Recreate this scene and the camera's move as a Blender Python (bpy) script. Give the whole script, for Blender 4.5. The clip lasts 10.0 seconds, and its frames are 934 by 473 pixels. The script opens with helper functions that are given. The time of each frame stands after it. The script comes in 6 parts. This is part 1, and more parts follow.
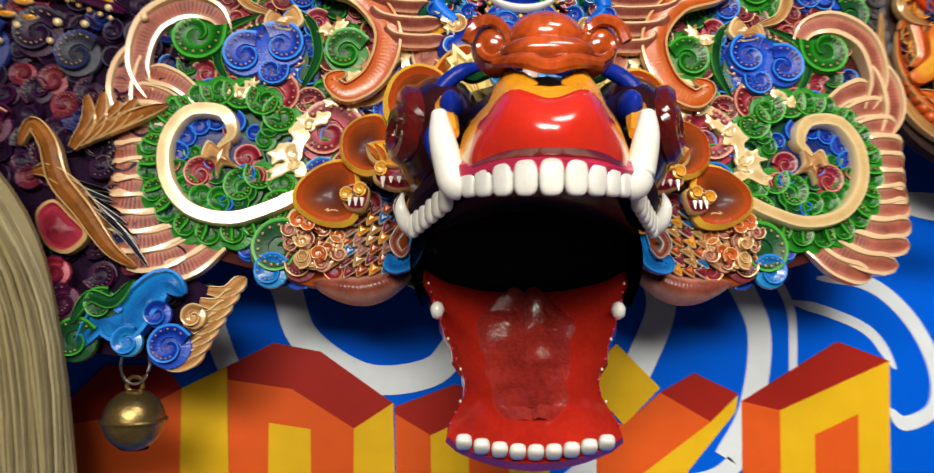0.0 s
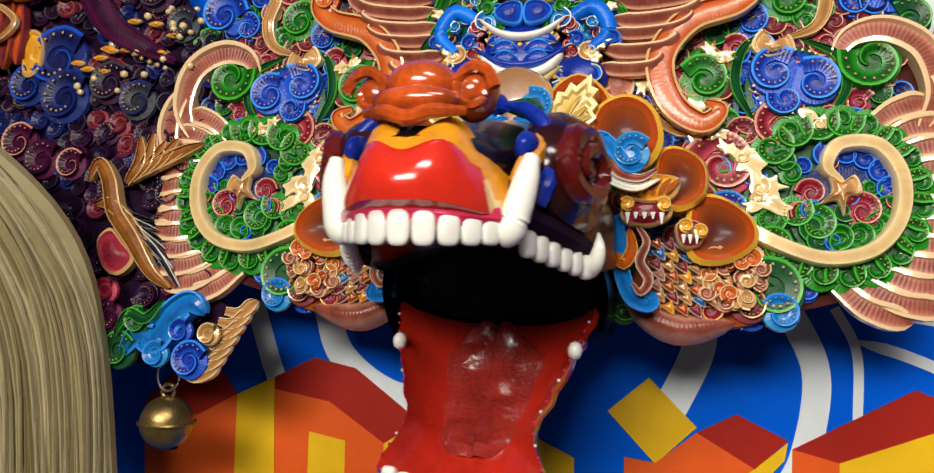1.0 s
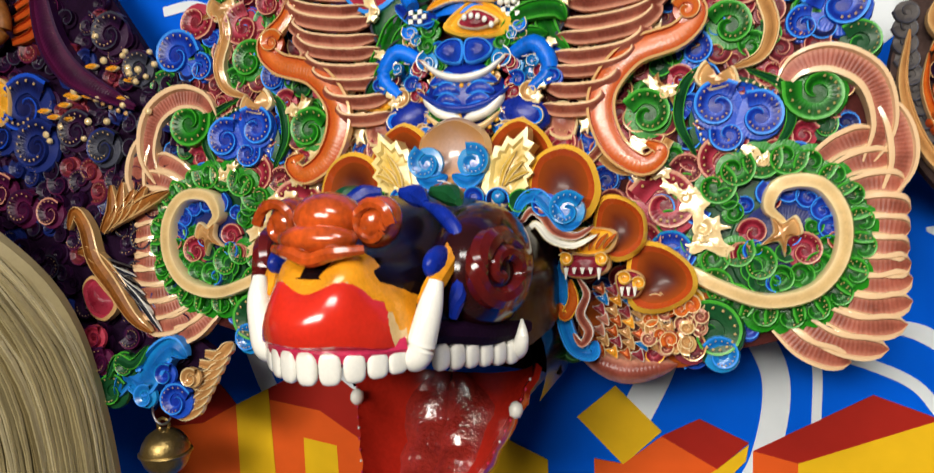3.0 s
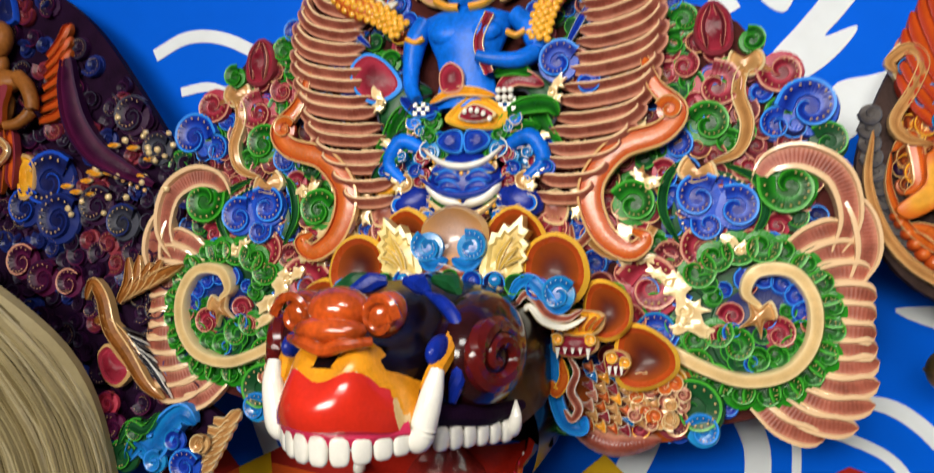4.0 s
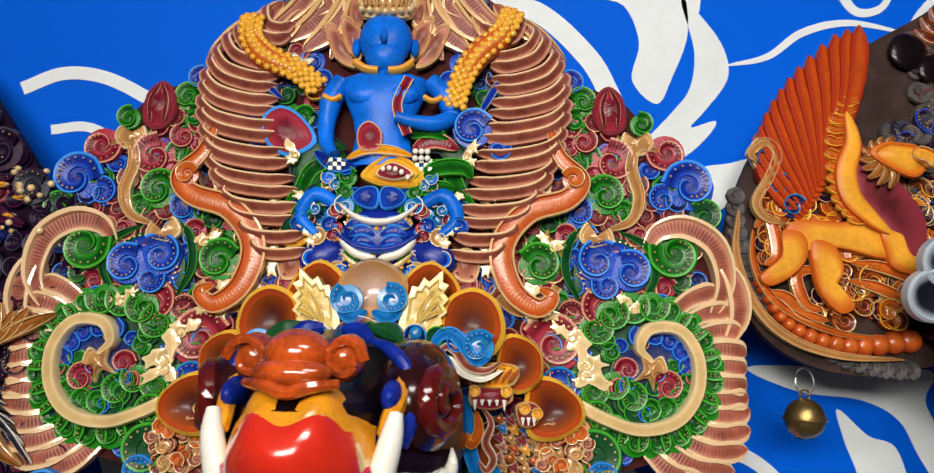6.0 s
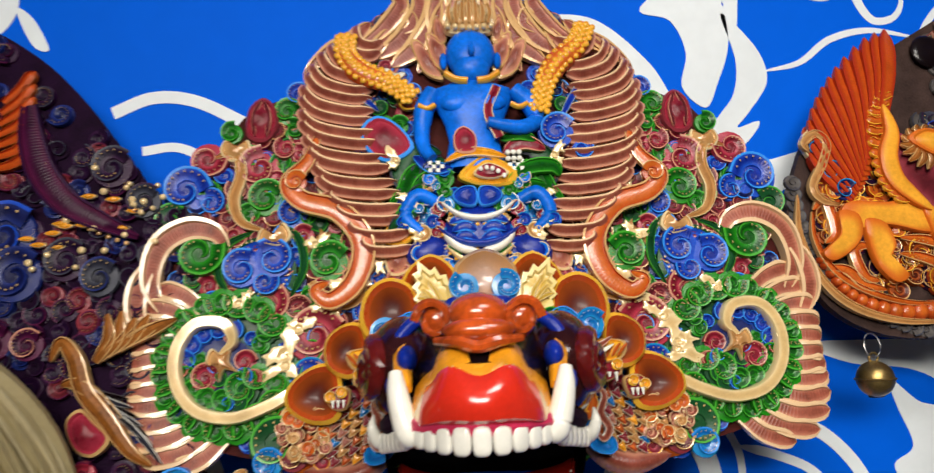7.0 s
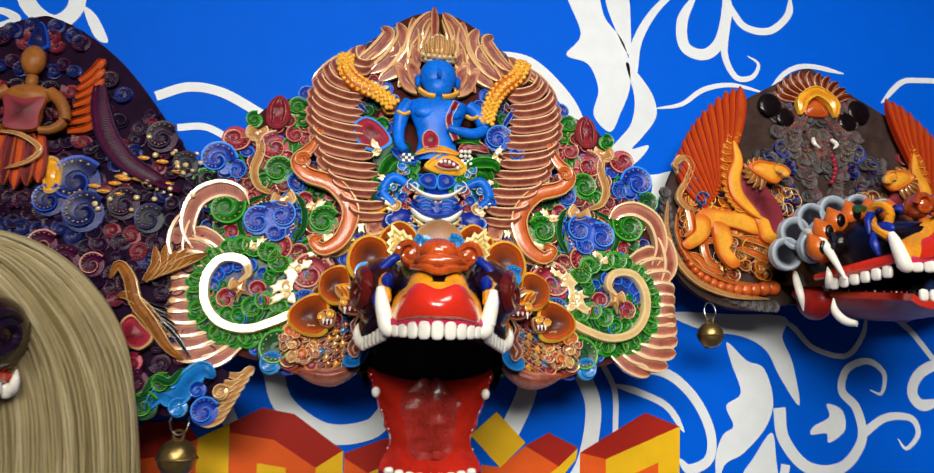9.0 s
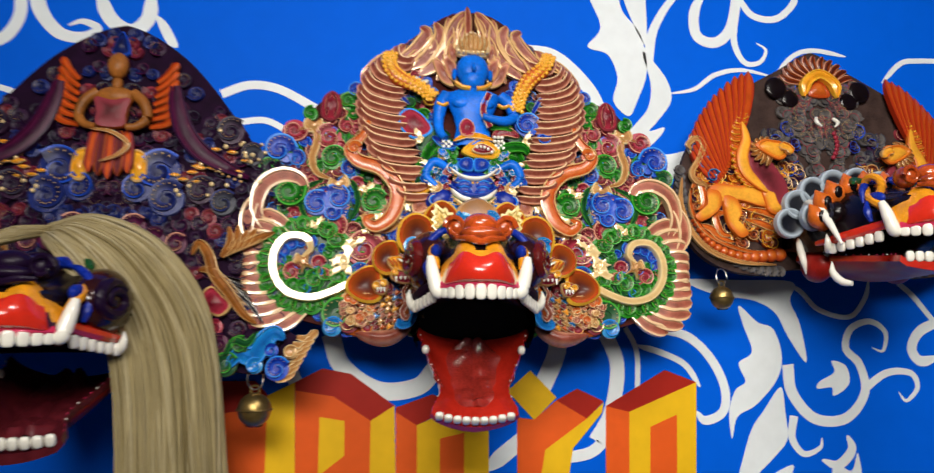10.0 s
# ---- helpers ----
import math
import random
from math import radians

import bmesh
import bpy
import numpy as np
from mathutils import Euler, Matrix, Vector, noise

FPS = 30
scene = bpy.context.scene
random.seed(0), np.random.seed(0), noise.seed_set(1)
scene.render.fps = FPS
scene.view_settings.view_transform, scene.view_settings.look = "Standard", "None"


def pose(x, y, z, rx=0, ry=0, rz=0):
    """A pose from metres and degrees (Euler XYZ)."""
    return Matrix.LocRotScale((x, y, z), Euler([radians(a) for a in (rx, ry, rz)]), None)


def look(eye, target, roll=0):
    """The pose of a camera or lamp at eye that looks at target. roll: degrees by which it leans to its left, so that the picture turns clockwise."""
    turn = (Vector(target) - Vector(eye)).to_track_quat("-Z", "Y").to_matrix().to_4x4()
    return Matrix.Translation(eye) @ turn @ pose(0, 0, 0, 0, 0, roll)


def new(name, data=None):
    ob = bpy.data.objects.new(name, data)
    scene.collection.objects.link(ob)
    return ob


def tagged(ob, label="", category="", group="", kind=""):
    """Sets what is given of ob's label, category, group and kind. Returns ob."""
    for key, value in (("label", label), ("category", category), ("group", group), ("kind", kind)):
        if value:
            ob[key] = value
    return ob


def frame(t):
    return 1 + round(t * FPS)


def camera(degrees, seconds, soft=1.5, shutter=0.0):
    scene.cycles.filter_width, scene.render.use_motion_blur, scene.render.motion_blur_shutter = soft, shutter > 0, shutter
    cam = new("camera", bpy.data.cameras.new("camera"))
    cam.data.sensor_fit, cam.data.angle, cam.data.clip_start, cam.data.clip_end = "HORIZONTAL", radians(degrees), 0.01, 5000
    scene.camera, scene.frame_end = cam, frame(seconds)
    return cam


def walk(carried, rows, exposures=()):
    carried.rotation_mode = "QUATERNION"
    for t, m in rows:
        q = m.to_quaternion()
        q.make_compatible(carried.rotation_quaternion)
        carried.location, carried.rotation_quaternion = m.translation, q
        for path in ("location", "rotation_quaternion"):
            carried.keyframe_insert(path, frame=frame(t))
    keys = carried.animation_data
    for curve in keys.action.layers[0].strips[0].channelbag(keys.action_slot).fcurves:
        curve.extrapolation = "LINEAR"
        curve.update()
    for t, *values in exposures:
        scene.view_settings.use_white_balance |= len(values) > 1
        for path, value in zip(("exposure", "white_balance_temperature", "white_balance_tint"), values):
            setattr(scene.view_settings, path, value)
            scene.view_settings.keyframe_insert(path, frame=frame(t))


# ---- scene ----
cam = camera(62.1, 10.0, 1.25, 0.65)
PATH = [
    (0, (-0.112, -0.798, 1.47), (0.072, 1.19, 1.58), 0.1),
    (0.5, (-0.011, -0.805, 1.486), (-0.159, 1.187, 1.582), 0.4),
    (1, (0.089, -0.797, 1.5), (-0.3, 1.162, 1.598), 1.6),
    (1.5, (0.153, -0.785, 1.502), (-0.396, 1.137, 1.562), 1.0),
    (2, (0.174, -0.775, 1.549), (-0.385, 1.143, 1.454), -1.6),
    (2.5, (0.169, -0.779, 1.607), (-0.343, 1.143, 1.396), -2.2),
    (4, (0.181, -0.835, 1.679), (-0.306, 1.103, 1.587), -1.3),
    (4.5, (0.181, -0.856, 1.693), (-0.206, 1.106, 1.712), -0.1),
    (5, (0.172, -0.865, 1.676), (-0.113, 1.113, 1.767), 0.0),
    (6.3, (0.025, -0.874, 1.651), (0.169, 1.118, 1.767), -0.2),
    (6.5, (-0.012, -0.882, 1.641), (0.186, 1.103, 1.79), -1.1),
    (7, (-0.075, -0.917, 1.601), (0.079, 1.064, 1.829), -2.2),
    (7.5, (-0.101, -0.967, 1.569), (0.074, 1.004, 1.858), -0.3),
    (8, (-0.098, -1.05, 1.548), (0.061, 0.927, 1.806), -0.7),
    (8.5, (-0.093, -1.135, 1.537), (0.102, 0.842, 1.768), 0.0),
    (9, (-0.136, -1.197, 1.522), (0.193, 0.76, 1.77), 1.5),
    (9.5, (-0.167, -1.247, 1.502), (0.185, 0.711, 1.708), 0.8),
    (10, (-0.175, -1.326, 1.493), (0.095, 0.645, 1.7), 0.6),
]
walk(cam, [(t, look(eye, target, roll)) for t, eye, target, roll in PATH], [(0, 0.0), (2.5, -0.03), (4.2, -0.1), (5.5, -0.22), (7, -0.14), (8.5, -0.06), (10, -0.08)])

# ---- world and lamps ----
CM = 0.01
world = bpy.data.worlds.new("world")
scene.world = world
world.use_nodes = True
world.node_tree.nodes["Background"].inputs["Color"].default_value = (0.55, 0.62, 0.75, 1)
world.node_tree.nodes["Background"].inputs["Strength"].default_value = 0.04


def area_lamp(name, m, sx, sy, watts, colour, spread=180):
    data = bpy.data.lights.new(name, "AREA")
    data.shape, data.size, data.size_y, data.energy, data.color = "RECTANGLE", sx, sy, watts, colour
    data.spread = radians(spread)
    ob = new(name, data)
    ob.matrix_world = m
    return ob


LAMP_A = (-0.30, -2.40, 2.38)
LAMP_B = (0.35, -1.30, 2.56)
area_lamp("lamp_light", look(LAMP_A, (0.32, 0.0, 1.55)), 1.30, 0.46, 17.5, (1.0, 0.94, 0.84), 95)
area_lamp("lamp_light", look(LAMP_B, (0.35, -1.299, 0)), 0.60, 0.30, 14, (1.0, 0.96, 0.90))


# ---- materials ----
def paint(name, colour, rough=0.35, vary=0.18, scale=60.0, bump=0.12, metal=0.0, coat=0.0, speck=None, shine=0.22, rim=None, engrave=0.0, reach=0.12):
    """Brushed paint: a coarse and a fine noise move the colour, a fine one the relief.
    rim: a second colour, airbrushed inwards from a piece's rim; engrave: depth of the fine cut lines across it."""
    mat = bpy.data.materials.new(name)
    mat.use_nodes = True
    nt = mat.node_tree
    bsdf = nt.nodes["Principled BSDF"]
    co = nt.nodes.new("ShaderNodeTexCoord")
    big = nt.nodes.new("ShaderNodeTexNoise")
    big.inputs["Scale"].default_value, big.inputs["Detail"].default_value = scale, 4
    fine = nt.nodes.new("ShaderNodeTexNoise")
    fine.inputs["Scale"].default_value, fine.inputs["Detail"].default_value = scale * 9, 3
    ramp = nt.nodes.new("ShaderNodeValToRGB")
    r, g, b = colour
    ramp.color_ramp.elements[0].position, ramp.color_ramp.elements[1].position = 0.3, 0.72
    ramp.color_ramp.elements[0].color = (r * (1 - 1.6 * vary), g * (1 - 1.6 * vary), b * (1 - 1.6 * vary), 1)
    ramp.color_ramp.elements[1].color = (min(1, r * (1 + vary)), min(1, g * (1 + vary)), min(1, b * (1 + vary)), 1)
    mix = nt.nodes.new("ShaderNodeMath")
    mix.operation = "MULTIPLY_ADD"
    mix.inputs[1].default_value, mix.inputs[2].default_value = 0.35, 0.0
    add = nt.nodes.new("ShaderNodeMath")
    add.operation = "MULTIPLY_ADD"
    add.inputs[1].default_value = 0.7
    for node in (big, fine):
        nt.links.new(co.outputs["Object"], node.inputs["Vector"])
    nt.links.new(fine.outputs["Fac"], mix.inputs[0])
    nt.links.new(big.outputs["Fac"], add.inputs[0])
    nt.links.new(mix.outputs[0], add.inputs[2])
    nt.links.new(add.outputs[0], ramp.inputs["Fac"])
    colour_out = ramp.outputs["Color"]
    if speck:
        dots = nt.nodes.new("ShaderNodeTexVoronoi")
        dots.inputs["Scale"].default_value = speck[1]
        nt.links.new(co.outputs["Object"], dots.inputs["Vector"])
        less = nt.nodes.new("ShaderNodeMath")
        less.operation, less.inputs[1].default_value = "LESS_THAN", speck[2]
        nt.links.new(dots.outputs["Distance"], less.inputs[0])
        blend = nt.nodes.new("ShaderNodeMixRGB")
        blend.inputs["Color2"].default_value = (*speck[0], 1)
        nt.links.new(less.outputs[0], blend.inputs["Fac"])
        nt.links.new(colour_out, blend.inputs["Color1"])
        colour_out = blend.outputs["Color"]
    lines = None
    if rim or engrave:
        place = nt.nodes.new("ShaderNodeUVMap")
        place.uv_map = "carve"
        axis = nt.nodes.new("ShaderNodeSeparateXYZ")
        nt.links.new(place.outputs["UV"], axis.inputs["Vector"])
    if rim:
        fade = nt.nodes.new("ShaderNodeMapRange")
        fade.interpolation_type = "SMOOTHSTEP"
        fade.inputs["From Min"].default_value, fade.inputs["From Max"].default_value = reach, 0.94
        jitter = nt.nodes.new("ShaderNodeMath")
        jitter.operation = "MULTIPLY_ADD"
        jitter.inputs[1].default_value = 0.35
        centre = nt.nodes.new("ShaderNodeMath")
        centre.operation, centre.inputs[1].default_value = "SUBTRACT", 0.5
        nt.links.new(big.outputs["Fac"], centre.inputs[0])
        nt.links.new(centre.outputs[0], jitter.inputs[0])
        nt.links.new(axis.outputs["Y"], jitter.inputs[2])
        nt.links.new(jitter.outputs[0], fade.inputs["Value"])
        spray = nt.nodes.new("ShaderNodeMixRGB")
        spray.inputs["Color2"].default_value = (*rim, 1)
        nt.links.new(fade.outputs["Result"], spray.inputs["Fac"])
        nt.links.new(colour_out, spray.inputs["Color1"])
        colour_out = spray.outputs["Color"]
    if engrave:
        beat = nt.nodes.new("ShaderNodeMath")
        beat.operation, beat.inputs[1].default_value = "MULTIPLY", math.tau / 0.34
        nt.links.new(axis.outputs["X"], beat.inputs[0])
        lines = nt.nodes.new("ShaderNodeMath")
        lines.operation = "SINE"
        nt.links.new(beat.outputs[0], lines.inputs[0])
    nt.links.new(colour_out, bsdf.inputs["Base Color"])
    bsdf.inputs["Metallic"].default_value = metal
    bsdf.inputs["Specular IOR Level"].default_value = shine
    bsdf.inputs["Coat Weight"].default_value = coat
    bsdf.inputs["Coat Roughness"].default_value = 0.12
    wear = nt.nodes.new("ShaderNodeMapRange")
    wear.inputs["To Min"].default_value, wear.inputs["To Max"].default_value = max(0.05, rough - 0.08), rough + 0.12
    nt.links.new(big.outputs["Fac"], wear.inputs["Value"])
    nt.links.new(wear.outputs["Result"], bsdf.inputs["Roughness"])
    if bump:
        relief = nt.nodes.new("ShaderNodeBump")
        relief.inputs["Strength"].default_value, relief.inputs["Distance"].default_value = bump, 0.002
        height = fine.outputs["Fac"]
        if lines:
            carve = nt.nodes.new("ShaderNodeMath")
            carve.operation, carve.inputs[1].default_value = "MULTIPLY_ADD", engrave
            nt.links.new(lines.outputs[0], carve.inputs[0])
            nt.links.new(height, carve.inputs[2])
            height = carve.outputs[0]
        nt.links.new(height, relief.inputs["Height"])
        nt.links.new(relief.outputs["Normal"], bsdf.inputs["Normal"])
    return mat


M = dict(
    wall=paint("blue_wall_paint", (0.0, 0.115, 0.76), 0.6, 0.05, 3, 0.05, 0, 0, None, 0.05),
    white_wall=paint("white_wall_paint", (0.80, 0.85, 0.88), 0.5, 0.06, 5, 0.05),
    yellow_wall=paint("yellow_wall_paint", (0.85, 0.50, 0.01), 0.5, 0.08, 5, 0.05),
    orange_wall=paint("orange_wall_paint", (0.80, 0.11, 0.012), 0.5, 0.08, 5, 0.05),
    red_wall=paint("dark_red_wall_paint", (0.38, 0.016, 0.008), 0.5, 0.08, 5, 0.05),
    room=paint("room_plaster", (0.30, 0.29, 0.27), 0.8, 0.08, 2, 0.1),
    ceiling=paint("ceiling_plaster", (0.55, 0.54, 0.52), 0.8, 0.05, 2, 0.1),
    tile=paint("floor_tile", (0.22, 0.20, 0.18), 0.3, 0.1, 4, 0.02),
    plate=paint("maroon_leather", (0.060, 0.012, 0.010), 0.6, 0.35, 40, 0.3, 0, 0, None, 0.06),
    rose=paint("deep_rose_paint", (0.30, 0.080, 0.050), 0.34, 0.3, 60, 0.16, 0, 0, None, 0.22, (0.54, 0.24, 0.15), 0.6, 0.15),
    maroon=paint("maroon_paint", (0.10, 0.010, 0.016), 0.3, 0.3, 70, 0.12, 0, 0, None, 0.25, (0.24, 0.03, 0.045), 0.3),
    crimson=paint("crimson_paint", (0.16, 0.007, 0.018), 0.26, 0.3, 70, 0.12, 0, 0, None, 0.3, (0.40, 0.035, 0.065), 0.4),
    pink=paint("rose_brown_paint", (0.24, 0.055, 0.036), 0.26, 0.25, 60, 0.12, 0, 0, None, 0.35, (0.66, 0.32, 0.21), 0.6, 0.2),
    brown=paint("dark_brown_lacquer", (0.075, 0.009, 0.004), 0.42, 0.25, 30, 0.03, 0, 0.12, None, 0.2, (0.36, 0.07, 0.008)),
    cream=paint("cream_gold_paint", (0.74, 0.50, 0.21), 0.16, 0.15, 60, 0.03, 0.1, 1.0, None, 0.7, (0.88, 0.70, 0.38)),
    tan=paint("tan_gold_paint", (0.46, 0.22, 0.07), 0.2, 0.2, 60, 0.05, 0.1, 0.5, None, 0.5, (0.66, 0.40, 0.16), 0.3),
    gold=paint("gold_yellow_paint", (0.76, 0.30, 0.012), 0.24, 0.2, 60, 0.1, 0.05, 0.3, None, 0.4, (0.86, 0.48, 0.04)),
    orange=paint("burnt_orange_paint", (0.58, 0.125, 0.014), 0.26, 0.22, 50, 0.1, 0, 0.3, None, 0.35, (0.42, 0.055, 0.008), 0.2),
    green=paint("leaf_green_paint", (0.004, 0.075, 0.005), 0.26, 0.3, 60, 0.12, 0, 0, None, 0.3, (0.014, 0.22, 0.008), 0.3),
    green2=paint("light_green_paint", (0.02, 0.26, 0.012), 0.26, 0.25, 60, 0.12, 0, 0, None, 0.3, (0.06, 0.36, 0.03)),
    dgreen=paint("dark_green_paint", (0.008, 0.07, 0.02), 0.3, 0.3, 60),
    blue=paint("royal_blue_paint", (0.005, 0.022, 0.27), 0.26, 0.3, 60, 0.12, 0, 0.0, None, 0.3, (0.012, 0.075, 0.52), 0.3),
    blue2=paint("azure_paint", (0.003, 0.150, 0.74), 0.32, 0.35, 30, 0.12, 0, 0, None, 0.2, (0.04, 0.28, 0.82)),
    sky=paint("sky_blue_paint", (0.006, 0.13, 0.45), 0.22, 0.25, 60, 0.1, 0, 0.4, None, 0.4, (0.010, 0.24, 0.56), 0.2),
    navy=paint("navy_paint", (0.0045, 0.0067, 0.0562), 0.3, 0.3, 60, 0.12, 0, 0, None, 0.25, (0.0105, 0.0225, 0.1500), 0.3),
    violet=paint("violet_paint", (0.0091, 0.0021, 0.0168), 0.34, 0.3, 60, 0.12, 0, 0, None, 0.2, (0.0294, 0.0056, 0.0336), 0.3),
    magenta=paint("magenta_paint", (0.0345, 0.0023, 0.0225), 0.34, 0.3, 60, 0.12, 0, 0, None, 0.2, (0.0900, 0.0075, 0.0450), 0.5),
    slate=paint("slate_paint", (0.0180, 0.0180, 0.0312), 0.35, 0.3, 60, 0.12, 0, 0, None, 0.2, (0.0420, 0.0450, 0.0660), 0.3),
    grey=paint("dusty_grey_paint", (0.085, 0.075, 0.072), 0.5, 0.35, 40, 0.25),
    red=paint("red_lacquer", (0.62, 0.025, 0.010), 0.16, 0.12, 40, 0.04, 0, 0.7, None, 0.4),
    jaw=paint("wet_red_lacquer", (0.46, 0.020, 0.010), 0.14, 0.2, 30, 0.06, 0, 0.9, None, 0.4),
    tongue=paint("wet_red_lacquer_skin", (0.34, 0.028, 0.020), 0.08, 0.35, 30, 0.6, 0, 1.0, None, 0.6),
    cheek=paint("maroon_black_lacquer", (0.028, 0.005, 0.005), 0.14, 0.4, 40, 0.03, 0, 0.25, None, 0.3),
    dred=paint("dark_red_lacquer", (0.27, 0.012, 0.008), 0.34, 0.25, 40, 0.08, 0, 0.1, None, 0.2),
    gum=paint("rose_gum_lacquer", (0.55, 0.03, 0.09), 0.2, 0.2, 60, 0.05, 0, 0.4),
    oxblood=paint("oxblood_lacquer", (0.10, 0.007, 0.006), 0.16, 0.25, 40, 0.06, 0, 0.6),
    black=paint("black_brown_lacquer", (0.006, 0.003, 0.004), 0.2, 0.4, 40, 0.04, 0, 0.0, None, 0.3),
    chestnut=paint("chestnut_lacquer", (0.42, 0.062, 0.008), 0.12, 0.55, 28, 0.05, 0, 0.8, None, 0.4),
    ivory=paint("ivory_enamel", (0.82, 0.80, 0.72), 0.18, 0.06, 60, 0.03, 0, 0.4, None, 0.5),
    eyewhite=paint("peach_enamel", (0.50, 0.34, 0.28), 0.2, 0.2, 45, 0.03, 0, 0.6, None, 0.4, (0.62, 0.30, 0.10)),
    hair=paint("flaxen_horsehair", (0.35, 0.285, 0.145), 0.5, 0.10, 25, 0.1),
    hair3=paint("pale_flaxen_horsehair", (0.46, 0.39, 0.23), 0.5, 0.10, 25, 0.1),
    hair2=paint("shaded_flaxen_horsehair", (0.22, 0.17, 0.075), 0.5, 0.10, 25, 0.1),
    brass=paint("aged_brass", (0.36, 0.25, 0.09), 0.32, 0.3, 60, 0.2, 0.9),
    steel=paint("steel_wire", (0.5, 0.5, 0.5), 0.3, 0.1, 60, 0.05, 1.0),
    scarlet=paint("scarlet_paint", (0.56, 0.085, 0.010), 0.3, 0.22, 60, 0.12, 0, 0, None, 0.25, (0.36, 0.025, 0.006), 0.5),
    umber=paint("umber_leather", (0.050, 0.030, 0.026), 0.6, 0.35, 40, 0.3, 0, 0, None, 0.06),
    blush=paint("pale_blush_paint", (0.70, 0.44, 0.24), 0.18, 0.15, 60, 0.05, 0, 0.6, None, 0.5, (0.78, 0.54, 0.31)),
    amber=paint("amber_lion_paint", (0.80, 0.36, 0.03), 0.34, 0.2, 30, 0.1, 0, 0, None, 0.25, (0.60, 0.13, 0.012), 0.15, 0.45),
    lemon=paint("pale_yellow_paint", (0.58, 0.36, 0.045), 0.22, 0.25, 60, 0.08, 0, 0.3, None, 0.4, (0.80, 0.64, 0.25), 0.5),
    cloud=paint("cloud_grey_paint", (0.008, 0.009, 0.015), 0.3, 0.2, 40, 0.08, 0, 0.2, None, 0.3, (0.40, 0.47, 0.54), 0, 0.52),
    plum=paint("plum_leather", (0.014, 0.004, 0.018), 0.6, 0.35, 40, 0.3, 0, 0, None, 0.04),
    flesh=paint("tan_figure_paint", (0.30, 0.105, 0.020), 0.36, 0.4, 30, 0.15, 0, 0, None, 0.2),
)
glow = bpy.data.materials.new("lamp_diffuser")
glow.use_nodes = True
glow.node_tree.nodes["Principled BSDF"].inputs["Emission Color"].default_value = (1, 0.96, 0.88, 1)
glow.node_tree.nodes["Principled BSDF"].inputs["Emission Strength"].default_value = 3.0
M["glow"] = glow


# ---- mesh tools ----
def spline(pts, n=6, closed=False):
    """A Catmull-Rom curve through points of any dimension."""
    p = [np.array(q, float) for q in pts]
    if closed:
        p = [p[-1], *p, p[0], p[1]]
    else:
        p = [2 * p[0] - p[1], *p, 2 * p[-1] - p[-2]]
    out = []
    for i in range(1, len(p) - 2):
        a, b, c, d = p[i - 1 : i + 3]
        for k in range(n):
            t = k / n
            out.append(0.5 * (2 * b + (c - a) * t + (2 * a - 5 * b + 4 * c - d) * t * t + (3 * b - a - 3 * c + d) * t**3))
    if not closed:
        out.append(p[-2])
    return np.array(out)


CARVED = ((-1, 0), (-0.98, 0.8), (-0.80, 0.86), (-0.72, 0.55), (0, 0.8), (0.72, 0.55), (0.80, 0.86), (0.98, 0.8), (1, 0))
CARVED_SLOTS = (1, 1, 0, 0, 0, 0, 1, 1)
FINGER = ((-1, 0), (-0.98, 0.82), (-0.72, 0.86), (-0.62, 0.6), (0, 0.62), (0.5, 0.66), (0.60, 0.98), (0.97, 1.0), (1, 0))
PLATEAU = ((-1, 0), (-0.92, 0.84), (-0.72, 0.995), (0, 1.0), (0.72, 0.995), (0.92, 0.84), (1, 0))
COIL = ((-1, 0), (-0.9, 0.45), (-0.1, 0.62), (0.55, 0.95), (0.88, 1.0), (1, 0.1))
ROUND = ((-1, 0), (-0.8, 0.62), (-0.4, 0.93), (0, 1), (0.4, 0.93), (0.8, 0.62), (1, 0))
FLAT = ((-1, 0), (-0.99, 1), (0.99, 1), (1, 0))


def taper(kind):
    return {
        "even": lambda t: 1.0,
        "both": lambda t: 0.12 + 0.88 * math.sin(math.pi * min(1, max(0, t))) ** 0.6,
        "end": lambda t: max(0.08, (1 - t) ** 0.55),
        "leaf": lambda t: 0.10 + 0.90 * math.sin(math.pi * min(1.0, 0.12 + 0.86 * t)) ** 0.75,
        "round": lambda t: min(1.0, (min(t, 1 - t) * 6 + 0.03)) ** 0.5,
        "finger": lambda t: (0.6 + 0.4 * t) * min(1.0, max(0.0, 1 - t) * 4.5) ** 0.5 + 0.02,
        "feather": lambda t: (0.5 + 0.5 * t) * min(1.0, (1 - t) * 5 + 0.02) ** 0.5,
    }[kind]


